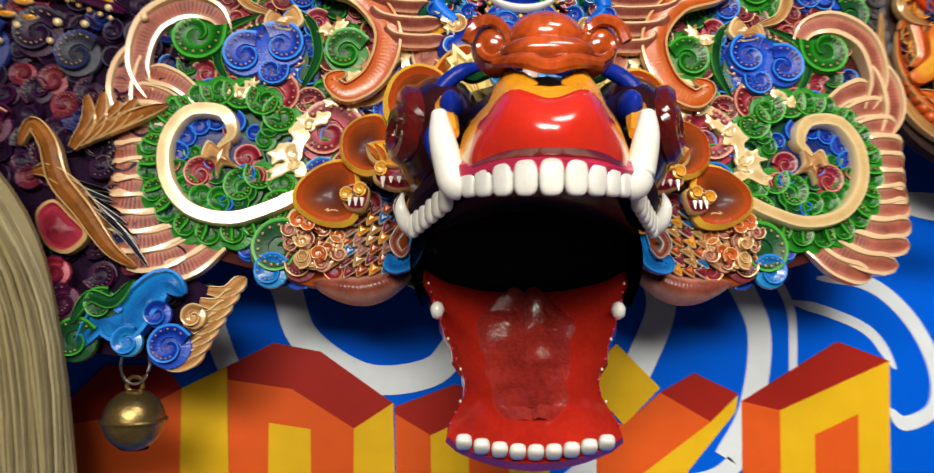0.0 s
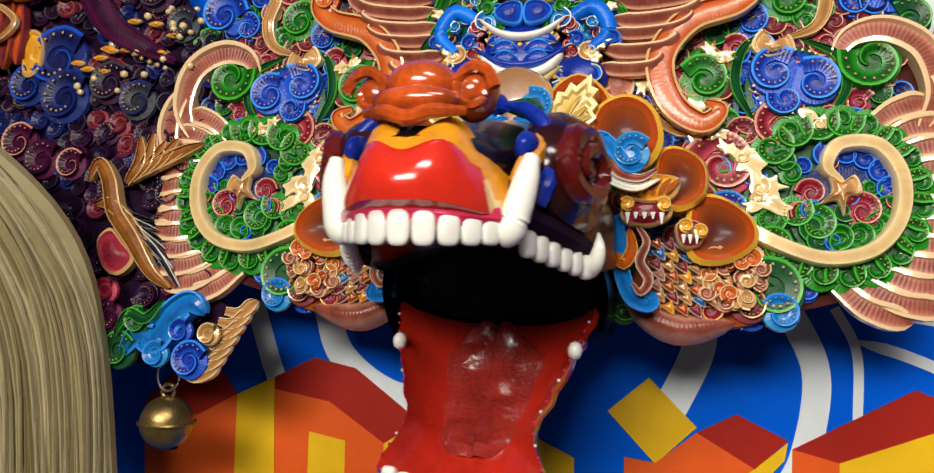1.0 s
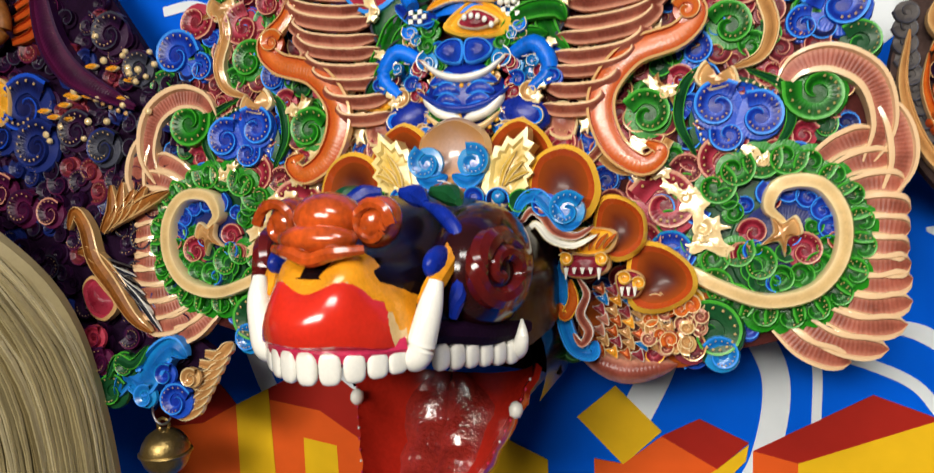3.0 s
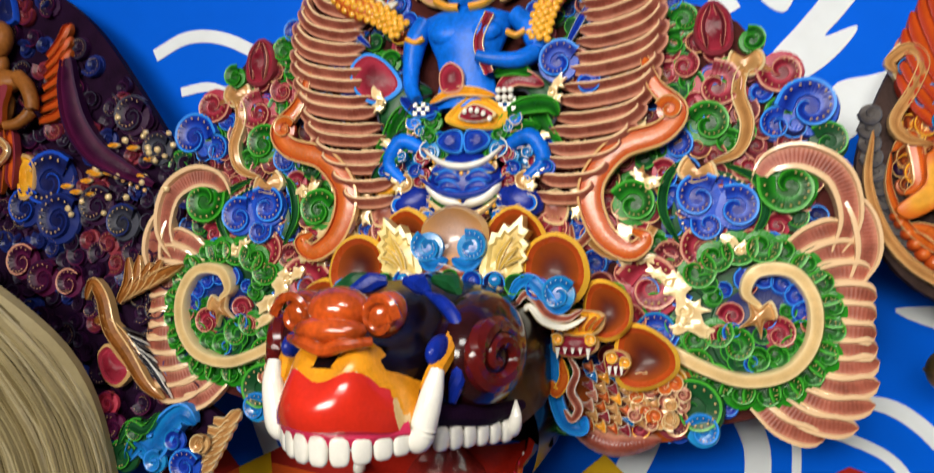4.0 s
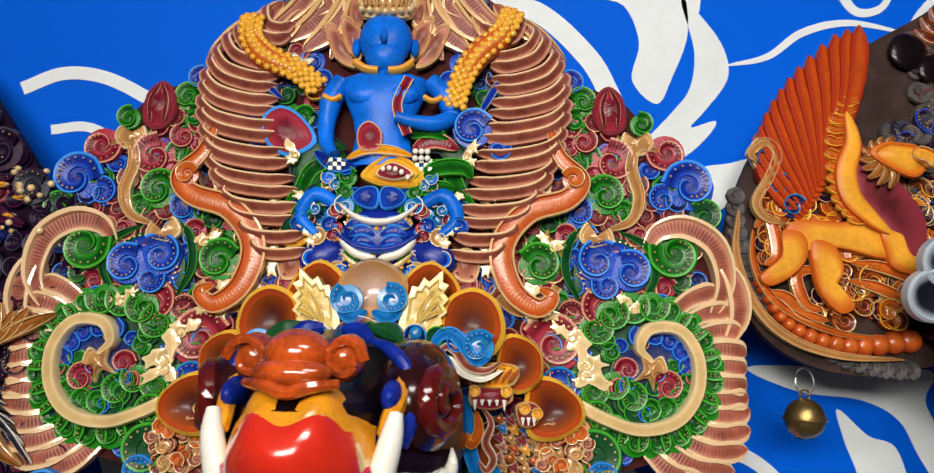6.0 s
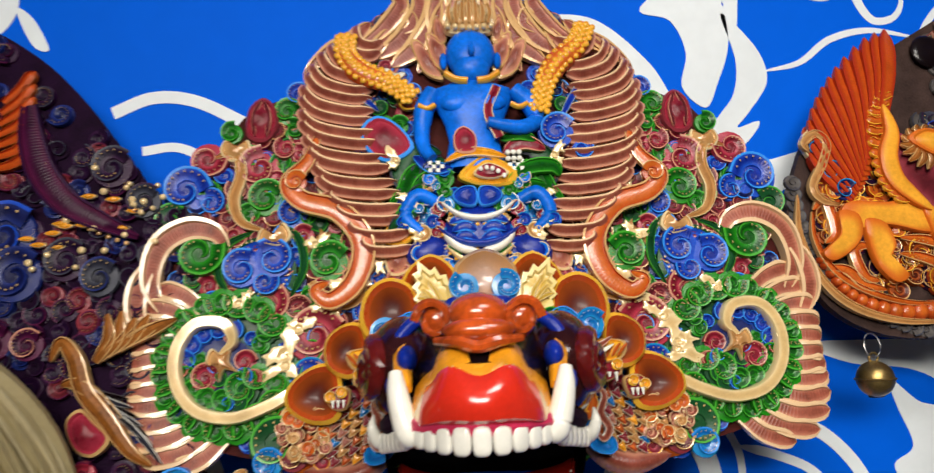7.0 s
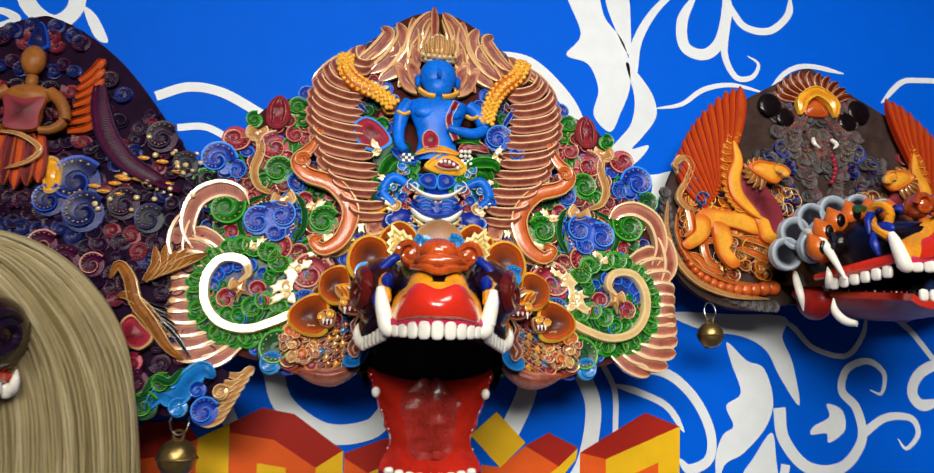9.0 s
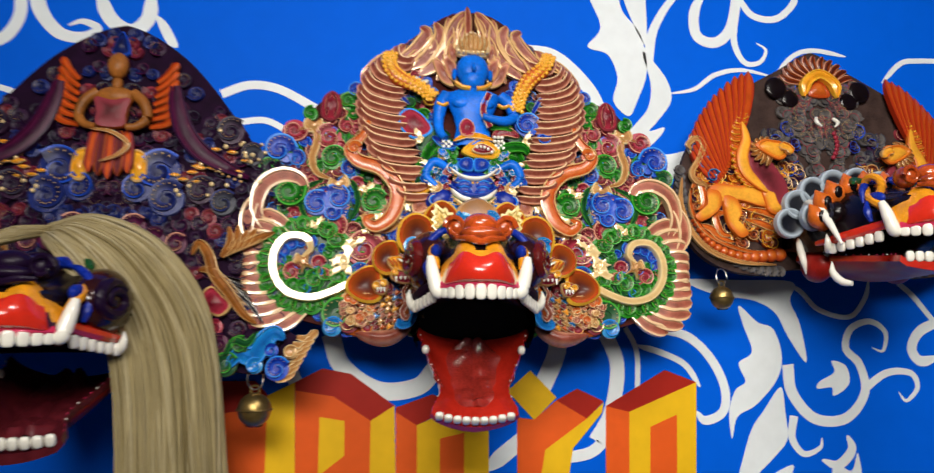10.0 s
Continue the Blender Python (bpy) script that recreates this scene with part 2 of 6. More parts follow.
class Geo:
    """Gathers the faces of one mesh. Flat work is in centimetres: u right, v up, w out of the panel."""

    def __init__(self):
        self.v, self.f, self.m, self.t = [], [], [], []

    def add(self, verts, faces, slots, across=None):
        """across: for each point, how far it runs along its piece in centimetres, and how near the rim it lies (1)."""
        k = len(self.v)
        self.t += across or [(0.0, 0.0)] * len(verts)
        self.v += [tuple(float(c) for c in p) for p in verts]
        self.f += [tuple(i + k for i in q) for q in faces]
        self.m += list(slots) if not isinstance(slots, int) else [slots] * len(faces)
        return self

    def grid(self, rows, slots, closed=False, across=None):
        """Faces between rows of points; slots: one for each strip, or one."""
        n, c = len(rows), len(rows[0])
        verts = [p for r in rows for p in r]
        faces, ids = [], []
        for i in range(n - 1):
            for j in range(c if closed else c - 1):
                k = (j + 1) % c
                faces.append((i * c + j, i * c + k, (i + 1) * c + k, (i + 1) * c + j))
                ids.append(slots if isinstance(slots, int) else slots[j % len(slots)])
        return self.add(verts, faces, ids, across)

    def ribbon(self, pts, width, h, kind="both", base=0.0, profile=CARVED, slots=CARVED_SLOTS, n=6, arch=0.0):
        c = spline(pts, n)
        t = np.gradient(c, axis=0)
        t /= np.linalg.norm(t, axis=1)[:, None] + 1e-9
        side = np.stack([-t[:, 1], t[:, 0]], 1)
        f, last = taper(kind), len(c) - 1
        rows = []
        for i in range(len(c)):
            k = f(i / last)
            lift = base + arch * math.sin(math.pi * i / last)
            rows.append([(c[i][0] + side[i][0] * s * k * width / 2, -(lift + z * h * (0.35 + 0.65 * k) if z else base), c[i][1] + side[i][1] * s * k * width / 2) for s, z in profile])
        rows = [[tuple(x * CM for x in p) for p in r] for r in rows]
        run = np.concatenate([[0], np.cumsum(np.linalg.norm(np.diff(c, axis=0), axis=1))])
        return self.grid(rows, slots, False, [(float(q), min(1.0, abs(p))) for q in run for p, z in profile])

    def dome(self, outline, h, base=0.0, slots=(1, 1, 0, 0), steps=((1, 0), (0.97, 0.55), (0.84, 0.7), (0.74, 0.45), (0.4, 0.95)), tip=1.0, n=4):
        """A raised, rimmed piece over a closed outline."""
        c = spline(outline, n, True)
        mid = c.mean(0)
        rows = [[((mid[0] + (p[0] - mid[0]) * k) * CM, -(base + z * h) * CM, (mid[1] + (p[1] - mid[1]) * k) * CM) for p in c] for k, z in steps]
        m = len(c)
        verts = [p for r in rows for p in r] + [(mid[0] * CM, -(base + tip * h) * CM, mid[1] * CM)]
        faces, ids = [], []
        for i in range(len(rows) - 1):
            for j in range(m):
                faces.append((i * m + j, i * m + (j + 1) % m, (i + 1) * m + (j + 1) % m, (i + 1) * m + j))
                ids.append(slots[min(i, len(slots) - 1)])
        top = (len(rows) - 1) * m
        for j in range(m):
            faces.append((top + j, top + (j + 1) % m, len(verts) - 1))
            ids.append(slots[-1])
        around = np.concatenate([[0], np.cumsum(np.linalg.norm(np.diff(c, axis=0), axis=1))])
        return self.add(verts, faces, ids, [(float(a), k) for k, z in steps for a in around] + [(0.0, 0.0)])

    def stand(self, outline, h, base, slots=(1, 1, 1, 2, 0, 0)):
        """A glossy rimmed petal that stands clear of the panel on its own stalk wall."""
        return self.dome(outline, h, base, slots, ((0.86, -base / h), (0.96, 0.0), (1, 0.6), (0.86, 0.98), (0.70, 0.66), (0.42, 0.2)), 0.05)

    def disc(self, c, r, h, base=0.0, slots=(0, 0, 0, 0), squash=1.0, turn=0.0):
        ring = []
        for k in range(10):
            a = k * math.tau / 10
            x, y = r * math.cos(a), r * squash * math.sin(a)
            ring.append((c[0] + x * math.cos(turn) - y * math.sin(turn), c[1] + x * math.sin(turn) + y * math.cos(turn)))
        return self.dome(ring, h, base, slots, ((1, 0), (0.92, 0.5), (0.7, 0.8), (0.4, 0.95)), 1.0, 2)

    def volute(self, c, r, start=0.0, turns=1.6, way=1, h=0.7, base=0.0, slots=(0, 1)):
        """A curled scroll: a low boss with a tapering coil on it."""
        self.dome([(c[0] + r * math.cos(k * 0.785), c[1] + r * math.sin(k * 0.785)) for k in range(8)], h * 0.5, base, (slots[0],) * 3, ((1, 0), (0.95, 0.62), (0.5, 0.8)), 0.9, 2)
        turns = min(turns, 1.3)
        pts = []
        for k in range(int(turns * 8) + 1):
            a = start + way * k * math.tau / 8
            q = r * (0.86 - 0.74 * k / (turns * 8))
            pts.append((c[0] + q * math.cos(a), c[1] + q * math.sin(a)))
        self.ribbon(pts, r * 0.72, h * 0.6, "end", base + h * 0.34, COIL if way < 0 else [(-p, z) for p, z in reversed(COIL)], (slots[0], slots[0], slots[0], slots[1], slots[0]) if way < 0 else (slots[0], slots[1], slots[0], slots[0], slots[0]), 3)
        if r > 1.25:
            for a, b in spline([((p[0] - c[0]) * 1.06 + c[0], (p[1] - c[1]) * 1.06 + c[1]) for p in pts], 2)[1:13]:
                t = r * 0.05
                ring = [((a + t * math.cos(k * 1.2566)) * CM, -(base + h * 0.98) * CM, (b + t * math.sin(k * 1.2566)) * CM) for k in range(5)]
                self.add([*ring, (a * CM, -(base + h * 1.1) * CM, b * CM)], [(k, (k + 1) % 5, 5) for k in range(5)], 2)
        return self

    def prism(self, outline, h, base=0.0, slot=0, curved=True, n=5):
        """A flat piece with upright edges."""
        c = spline(outline, n, True) if curved else np.array(outline, float)
        m = len(c)
        lo = [(p[0] * CM, -base * CM, p[1] * CM) for p in c]
        hi = [(p[0] * CM, -(base + h) * CM, p[1] * CM) for p in c]
        faces = [(i, (i + 1) % m, m + (i + 1) % m, m + i) for i in range(m)] + [tuple(range(m, 2 * m))]
        return self.add(lo + hi, faces, slot)

    def ball(self, c, r, slot=0, seg=16, rings=10, m=None, square=1.0):
        """An ellipsoid, in centimetres; m turns it about its middle; square under 1 makes it boxier."""
        q = lambda x: math.copysign(abs(x) ** square, x)
        m = m or Matrix()
        rows = []
        for i in range(rings + 1):
            a = math.pi * i / rings
            row = []
            for j in range(seg):
                b = math.tau * j / seg
                p = m @ Vector((r[0] * q(math.sin(a)) * q(math.cos(b)), r[1] * q(math.sin(a)) * q(math.sin(b)), r[2] * q(math.cos(a))))
                row.append(((c[0] + p.x) * CM, (c[1] + p.y) * CM, (c[2] + p.z) * CM))
            rows.append(row)
        return self.grid(rows, slot, True)

    def tube(self, pts, radii, slot=0, seg=10, n=5, squash=1.0):
        """A round bar along points (x, y, z) in centimetres."""
        c = spline([(*p, r) for p, r in zip(pts, radii)], n)
        rows, up = [], Vector((0.3, 0.2, 1)).normalized()
        for i in range(len(c)):
            t = Vector(c[min(i + 1, len(c) - 1)][:3] - c[max(i - 1, 0)][:3]).normalized()
            a = t.cross(up).normalized()
            b = t.cross(a)
            rows.append([tuple((Vector(c[i][:3]) + (a * math.cos(k * math.tau / seg) + b * math.sin(k * math.tau / seg) * squash) * max(0.01, c[i][3])) * CM) for k in range(seg)])
        self.grid(rows, slot, True)
        for end in (rows[0], rows[-1]):
            self.add(end, [tuple(range(seg))], slot if isinstance(slot, int) else slot[0])
        return self

    def make(self, name, mats, parent=None, label="", smooth=True, m=None):
        mesh = bpy.data.meshes.new(name)
        mesh.from_pydata(self.v, [], self.f)
        for mat in mats:
            mesh.materials.append(M[mat])
        mesh.polygons.foreach_set("material_index", self.m)
        at = np.zeros(len(mesh.loops), dtype=np.int32)
        mesh.loops.foreach_get("vertex_index", at)
        mesh.uv_layers.new(name="carve").data.foreach_set("uv", np.array(self.t, dtype=np.float32)[at].ravel())
        if smooth:
            mesh.polygons.foreach_set("use_smooth", [True] * len(self.f))
        bm = bmesh.new()
        bm.from_mesh(mesh)
        bmesh.ops.remove_doubles(bm, verts=bm.verts, dist=2e-6)
        bmesh.ops.recalc_face_normals(bm, faces=bm.faces)
        bm.to_mesh(mesh)
        bm.free()
        if smooth:
            mesh.set_sharp_from_angle(angle=radians(42))
        mesh.update()
        ob = new(name, mesh)
        if parent:
            ob.parent = parent
        if m:
            ob.matrix_basis = m
        if label:
            ob["label"] = label
        return ob


def thing(name, m, label, category, group=""):
    ob = new(name)
    ob.empty_display_size = 0.05
    ob.matrix_world = m
    return tagged(ob, label, category, group)


def flip(pts, s):
    return [(s * u, v) for u, v in pts]


def block(g, lo, hi, slot=0):
    x0, y0, z0, x1, y1, z1 = *lo, *hi
    v = [(x, y, z) for x in (x0, x1) for y in (y0, y1) for z in (z0, z1)]
    return g.add(v, [(0, 1, 3, 2), (4, 6, 7, 5), (0, 4, 5, 1), (2, 3, 7, 6), (0, 2, 6, 4), (1, 5, 7, 3)], slot)


# ---- the room ----
def structure(name, lo, hi, mat, label, category):
    return tagged(block(Geo(), lo, hi).make(name, [mat], None, "", False), label, category, "", "structure")


wall_back = structure("wall_back", (-2.2, 0.0, 0.0), (2.4, 0.15, 2.66), "wall", "bright blue painted display wall with white scrollwork", "wall")
structure("wall_left", (-2.35, -3.9, 0.0), (-2.2, 0.15, 2.66), "room", "plain off-white plastered side wall", "wall")
structure("wall_right", (2.4, -3.9, 0.0), (2.55, 0.15, 2.66), "room", "plain off-white plastered side wall", "wall")
structure("wall_front", (-2.35, -4.05, 0.0), (2.55, -3.9, 2.66), "room", "plain off-white plastered wall facing the display", "wall")
structure("floor", (-2.35, -4.05, -0.12), (2.55, 0.15, 0.0), "tile", "grey tiled floor before the display wall", "floor")
structure("ceiling", (-2.35, -4.05, 2.66), (2.55, 0.15, 2.76), "ceiling", "plain white ceiling", "ceiling")


def ceiling_light(at):
    ob = thing("ceiling_light", Matrix.Translation((at[0], at[1], 2.66)), "white ceiling light with a long glowing diffuser", "lamp")
    block(Geo(), (-0.34, -0.19, -0.05), (0.34, 0.19, 0.0)).make("housing", ["ivory"], ob, "", False)
    block(Geo(), (-0.30, -0.15, -0.07), (0.30, 0.15, -0.051)).make("diffuser", ["glow"], ob, "", False)


def hanging_light(at):
    ob = thing("hanging_light", look(at, (0.32, 0.0, 1.55)), "long white trough light hanging on two rods", "lamp")
    block(Geo(), (-0.68, -0.25, 0.012), (0.68, 0.25, 0.06)).make("housing", ["ivory"], ob, "", False)
    for s in (1, -1):
        Geo().tube([(s * 55, 0, 5), (s * 55, 12, 9), (s * 55, 25.5, 12)], [0.6] * 3).make("rod", ["steel"], ob)


hanging_light(LAMP_A)
ceiling_light(LAMP_B)


# ---- paint on the wall: white scrollwork and block letters ----
def scroll(pts, width, kind="round"):
    Geo().ribbon(pts, width, 0.1, kind, 0, FLAT, (0, 0, 0), 8).make("painted_scroll", ["white_wall"], wall_back, "", False)


def leaf(pts):
    Geo().prism(pts, 0.12).make("painted_leaf", ["white_wall"], wall_back, "", False)


def letter(parts):
    """One block letter: a yellow front, an orange flank and a dark red top, each a flat painted shape."""
    g = Geo()
    for k, (slot, pts) in enumerate(parts):
        g.prism(pts, 0.16 + 0.02 * k, 0, slot, False)
    g.make("painted_letter", ["yellow_wall", "orange_wall", "red_wall"], wall_back, "painted yellow block letter with orange flank", False)


leaf([(22.3, 209.6), (24.9, 202.4), (22.4, 198.5), (26.2, 197.2), (28.0, 193.0), (27.2, 188.6), (30.0, 185.9), (31.7, 188.8), (33.6, 194.5), (32.5, 201.2), (29.1, 205.5), (27.4, 209.9)])
leaf([(29.5, 210.1), (29.7, 206.7), (33.3, 199.4), (33.6, 205.8), (32.9, 210.3)])
leaf([(32.8, 198.0), (35.3, 195.9), (37.7, 192.4), (38.1, 188.9), (35.5, 185.2), (33.9, 183.3), (36.7, 184.1), (36.0, 182.5), (33.3, 180.0), (28.8, 177.8), (28.3, 180.9), (31.7, 184.9), (33.8, 187.8), (34.3, 192.2)])
leaf([(34.4, 178.1), (38.4, 179.3), (42.8, 180.2), (42.0, 177.6), (38.3, 174.7), (34.3, 172.4)])
scroll([(38.0, 190.5), (42.7, 191.6), (46.8, 194.5), (52.1, 195.7), (58.6, 194.7)], 0.9, "both")
scroll([(33.9, 196.7), (34.8, 201.9), (37.5, 207.0), (41.3, 210.9), (47.2, 213.7)], 2.0, "end")
scroll([(45.4, 211.2), (43.0, 206.4), (43.4, 201.8), (46.9, 200.7), (49.9, 203.4), (51.3, 209.3), (50.8, 212.7)], 2.0)
scroll([(51.2, 206.9), (50.7, 201.1), (52.7, 197.2), (55.7, 197.4), (57.0, 199.8), (55.0, 201.2)], 1.4, "end")
scroll([(51.3, 211.0), (54.2, 206.6), (59.0, 206.0), (62.7, 209.1), (63.4, 212.5)], 1.3)
scroll([(58.6, 194.7), (62.3, 198.9), (66.6, 200.3), (73.3, 199.5)], 0.9)
scroll([(80.5, 194.7), (84.5, 198.7), (88.3, 199.5), (97.2, 199.8)], 1.0)
leaf([(40.2, 156.4), (50.4, 156.5), (60.8, 156.3), (60.2, 152.9), (62.0, 148.6), (63.0, 141.8), (59.6, 146.4), (57.2, 150.7), (52.9, 152.9), (45.8, 153.8)])
leaf([(50.3, 151.9), (53.7, 149.0), (56.8, 147.7), (58.3, 142.7), (57.0, 138.4), (53.0, 134.2), (49.5, 132.2), (48.4, 128.4), (48.0, 133.2), (49.3, 136.9), (51.2, 138.4), (50.0, 141.6), (52.6, 143.7), (51.0, 148.5)])
leaf([(57.9, 137.4), (58.6, 133.1), (58.9, 128.4), (57.0, 125.8), (52.6, 121.8), (48.8, 118.8), (50.5, 125.4), (52.2, 130.1), (54.5, 133.2)])
leaf([(59.7, 123.7), (58.2, 120.1), (54.9, 116.6), (50.4, 115.7), (52.8, 120.2)])
scroll([(59.4, 141.4), (60.1, 136.3), (64.3, 131.8), (70.4, 131.8), (74.3, 136.3), (73.5, 141.4), (70.9, 144.3), (72.0, 147.9), (75.9, 149.3), (78.9, 147.3), (78.3, 144.0), (76.1, 144.5)], 2.2, "end")
scroll([(73.9, 136.8), (78.8, 139.9), (83.6, 139.9), (84.9, 137.3), (82.6, 134.9), (81.0, 136.5)], 1.5, "end")
leaf([(68.0, 142.1), (68.4, 140.0), (65.5, 138.4), (65.0, 137.1), (67.8, 137.3), (68.2, 135.8), (71.2, 137.9), (70.8, 141.1)])
scroll([(60.2, 155.8), (62.5, 154.5), (65.9, 151.3), (71.8, 150.1), (75.1, 153.6), (76.0, 157.0)], 0.9)
scroll([(81.1, 157.0), (84.6, 154.3), (89.0, 149.4), (92.8, 147.2)], 1.0)
scroll([(91.7, 150.0), (86.1, 147.7), (84.1, 144.4), (85.8, 142.1), (89.4, 142.8)], 1.9)
scroll([(60.3, 132.3), (59.8, 128.4), (62.0, 125.6), (65.1, 126.6), (65.6, 128.4)], 1.6, "end")
scroll([(65.4, 124.5), (68.6, 123.6), (71.3, 126.2), (70.5, 128.8)], 1.8, "both")
leaf([(67.7, 123.6), (71.1, 122.5), (72.4, 125.6), (72.7, 119.4), (67.5, 118.4)])
scroll([(34.0, 147.2), (40.0, 146.5), (44.6, 142.6), (47.2, 137.4), (46.9, 133.2), (43.6, 131.6), (41.8, 133.2)], 1.6)
scroll([(31.0, 144.7), (35.6, 143.4), (39.9, 141.3), (42.7, 137.4)], 1.1)
scroll([(16.1, 148.2), (16.6, 143.5), (13.5, 136.4)], 3.2, "even")
scroll([(24.5, 148.2), (27.4, 141.5), (26.3, 133.3), (23.5, 128.3)], 2.6, "even")
scroll([(29.0, 147.8), (31.0, 143.6), (31.1, 136.9)], 0.9, "even")
scroll([(-22.2, 146.3), (-20.1, 140.9), (-14.1, 137.0), (-7.6, 137.5), (-4.6, 140.5)], 3.0, "even")
scroll([(-30.5, 146.3), (-28.5, 140.4), (-27.3, 137.5)], 2.2, "even")
scroll([(4.2, 123.6), (8.8, 127.3), (13.0, 130.2), (16.1, 130.4)], 2.8)
scroll([(17.1, 125.4), (22.4, 126.3), (25.6, 128.8)], 2.0)
scroll([(-41.5, 186.4), (-36.9, 188.2), (-31.9, 187.7), (-25.8, 184.7)], 1.5, "even")
scroll([(-38.1, 181.8), (-33.7, 182.1), (-28.6, 179.4)], 1.1, "even")
scroll([(9.6, 197.0), (16.2, 196.3), (22.2, 191.1), (25.0, 186.2)], 2.4, "even")
scroll([(-72.1, 202.9), (-70.9, 198.9), (-67.9, 195.5), (-64.1, 195.0), (-61.9, 196.6), (-64.3, 197.7), (-66.6, 196.9)], 2.6, "end")
scroll([(-62.3, 203.6), (-60.1, 198.6), (-56.6, 196.5), (-53.9, 199.0), (-53.7, 204.2)], 2.4)
leaf([(-52.8, 199.3), (-50.8, 198.1), (-48.9, 194.3), (-50.8, 194.8)])
scroll([(-74.4, 202.8), (-74.2, 198.2), (-76.1, 194.5), (-79.6, 192.8)], 2.0)
scroll([(-80.1, 186.3), (-76.5, 185.8), (-73.7, 185.0)], 1.0)
letter([(2, [(-43.3, 134.7), (-39.5, 138.5), (-34.0, 138.5), (-32.1, 136.2), (-34.7, 132.7), (-43.1, 130.9)]), (1, [(-43.2, 132.8), (-36.7, 133.7), (-32.1, 136.2), (-31.9, 120.4), (-42.6, 120.6)]), (0, [(-32.1, 136.2), (-27.8, 138.3), (-27.2, 120.3), (-32.1, 120.4)])])
letter([(2, [(-27.8, 138.3), (-23.3, 140.6), (-18.6, 139.7), (-11.1, 134.3), (-15.2, 131.8), (-21.4, 136.0), (-27.7, 136.3)]), (1, [(-27.7, 137.0), (-21.4, 136.0), (-15.2, 132.0), (-15.0, 120.1), (-27.2, 120.3)]), (0, [(-23.6, 132.7), (-19.5, 132.0), (-19.4, 126.4), (-23.6, 123.1)]), (0, [(-15.2, 132.0), (-11.3, 134.5), (-10.8, 120.0), (-15.2, 120.1)])])
letter([(2, [(-11.1, 134.1), (-5.0, 136.3), (-0.5, 134.7), (-7.5, 131.2), (-11.1, 132.6)]), (1, [(-11.1, 133.4), (-7.5, 131.2), (-7.3, 119.9), (-10.8, 120.0)]), (0, [(-7.5, 131.2), (-0.5, 134.3), (4.7, 131.9), (4.8, 119.7), (-7.3, 119.9)]), (1, [(-3.6, 129.0), (0.5, 129.9), (0.6, 119.7), (-3.5, 119.8)])])
letter([(0, [(7.9, 136.8), (11.9, 140.3), (16.5, 135.7), (12.6, 131.9)]), (2, [(16.5, 135.2), (20.2, 137.2), (24.9, 135.0), (21.9, 132.1)]), (1, [(9.6, 132.4), (12.6, 132.0), (16.5, 135.2), (21.9, 132.1), (17.7, 126.2), (15.6, 119.4), (9.7, 119.6)]), (0, [(21.9, 132.1), (24.9, 134.8), (24.6, 133.1), (19.4, 127.1), (18.2, 119.4), (13.3, 119.5), (14.5, 126.9)])])
letter([(2, [(25.3, 134.2), (36.1, 140.4), (41.9, 138.3), (29.5, 133.2)]), (1, [(25.3, 134.2), (29.5, 133.2), (29.4, 119.2), (25.2, 119.3)]), (0, [(29.5, 133.2), (41.9, 138.3), (41.5, 118.9), (29.4, 119.2)]), (1, [(33.3, 130.6), (38.2, 132.7), (38.0, 119.0), (33.1, 119.1)])])


# ---- the middle mask: its carved leather crest ----
def crest_frame(at, lean, yaw=0.0):
    return Matrix.Translation(at) @ Matrix.Rotation(radians(yaw), 4, "Z") @ Matrix.Rotation(radians(-lean), 4, "X")


MASK = thing("dragon_mask", Matrix.Translation((0, -0.11, 1.61)), "carved red-mouthed dragon mask with bright leather crest on blue wall", "mask", "masks on the wall")
HALF = [(-3.2, 40.2), (-8.6, 36.3), (-13.3, 32.2), (-17.4, 28.0), (-19.4, 25.4), (-21.6, 24.6), (-24.9, 22.8), (-27.6, 19.1), (-30.4, 16.8), (-32.3, 14.0), (-33.1, 10.9), (-33.6, 7.4), (-34.5, 3.2), (-34.2, -1.0), (-33.3, -5.4), (-31.8, -9.0), (-28.9, -11.4), (-25.0, -12.8), (-21.9, -13.5), (-17.9, -14.4), (-13.2, -14.3), (-10.2, -11.7), (-5.5, -8.2)]
g = Geo()
RIM = [*HALF, *[(-u, v) for u, v in reversed(HALF)]]
g.prism(RIM, 1.2, -1.2, 0, True, 3)
CREST = g.make("crest", ["plate"], MASK, "carved and painted leather crest", True, crest_frame((0, 0, 0), 8.0, -1.1))


def both(fn):
    """Builds a carving on either side of the crest."""
    for s in (1, -1):
        fn(s)


def band(name, pts, width, h, mats, kind="both", base=0.0, arch=0.0, parent=None, mirror=True, profile=CARVED, slots=CARVED_SLOTS):
    for s in (1, -1) if mirror else (1,):
        Geo().ribbon(flip(pts, s), width, h, kind, base, profile, slots, 6, arch).make(name, mats, parent or CREST)


def petal(name, pts, h, mats, base=0.0, parent=None, mirror=True):
    for s in (1, -1) if mirror else (1,):
        Geo().dome(flip(pts, s), h, base).make(name, mats, parent or CREST)


def curl(c, r, mats, start=0.0, turns=1.6, way=1, h=0.9, base=0.0, parent=None, mirror=True, name="scroll"):
    for s in (1, -1) if mirror else (1,):
        a = start if s == 1 else math.pi - start
        Geo().volute((c[0] * s, c[1]), r, a, turns, way * s, h, base).make(name, [*mats, "cream"], parent or CREST)


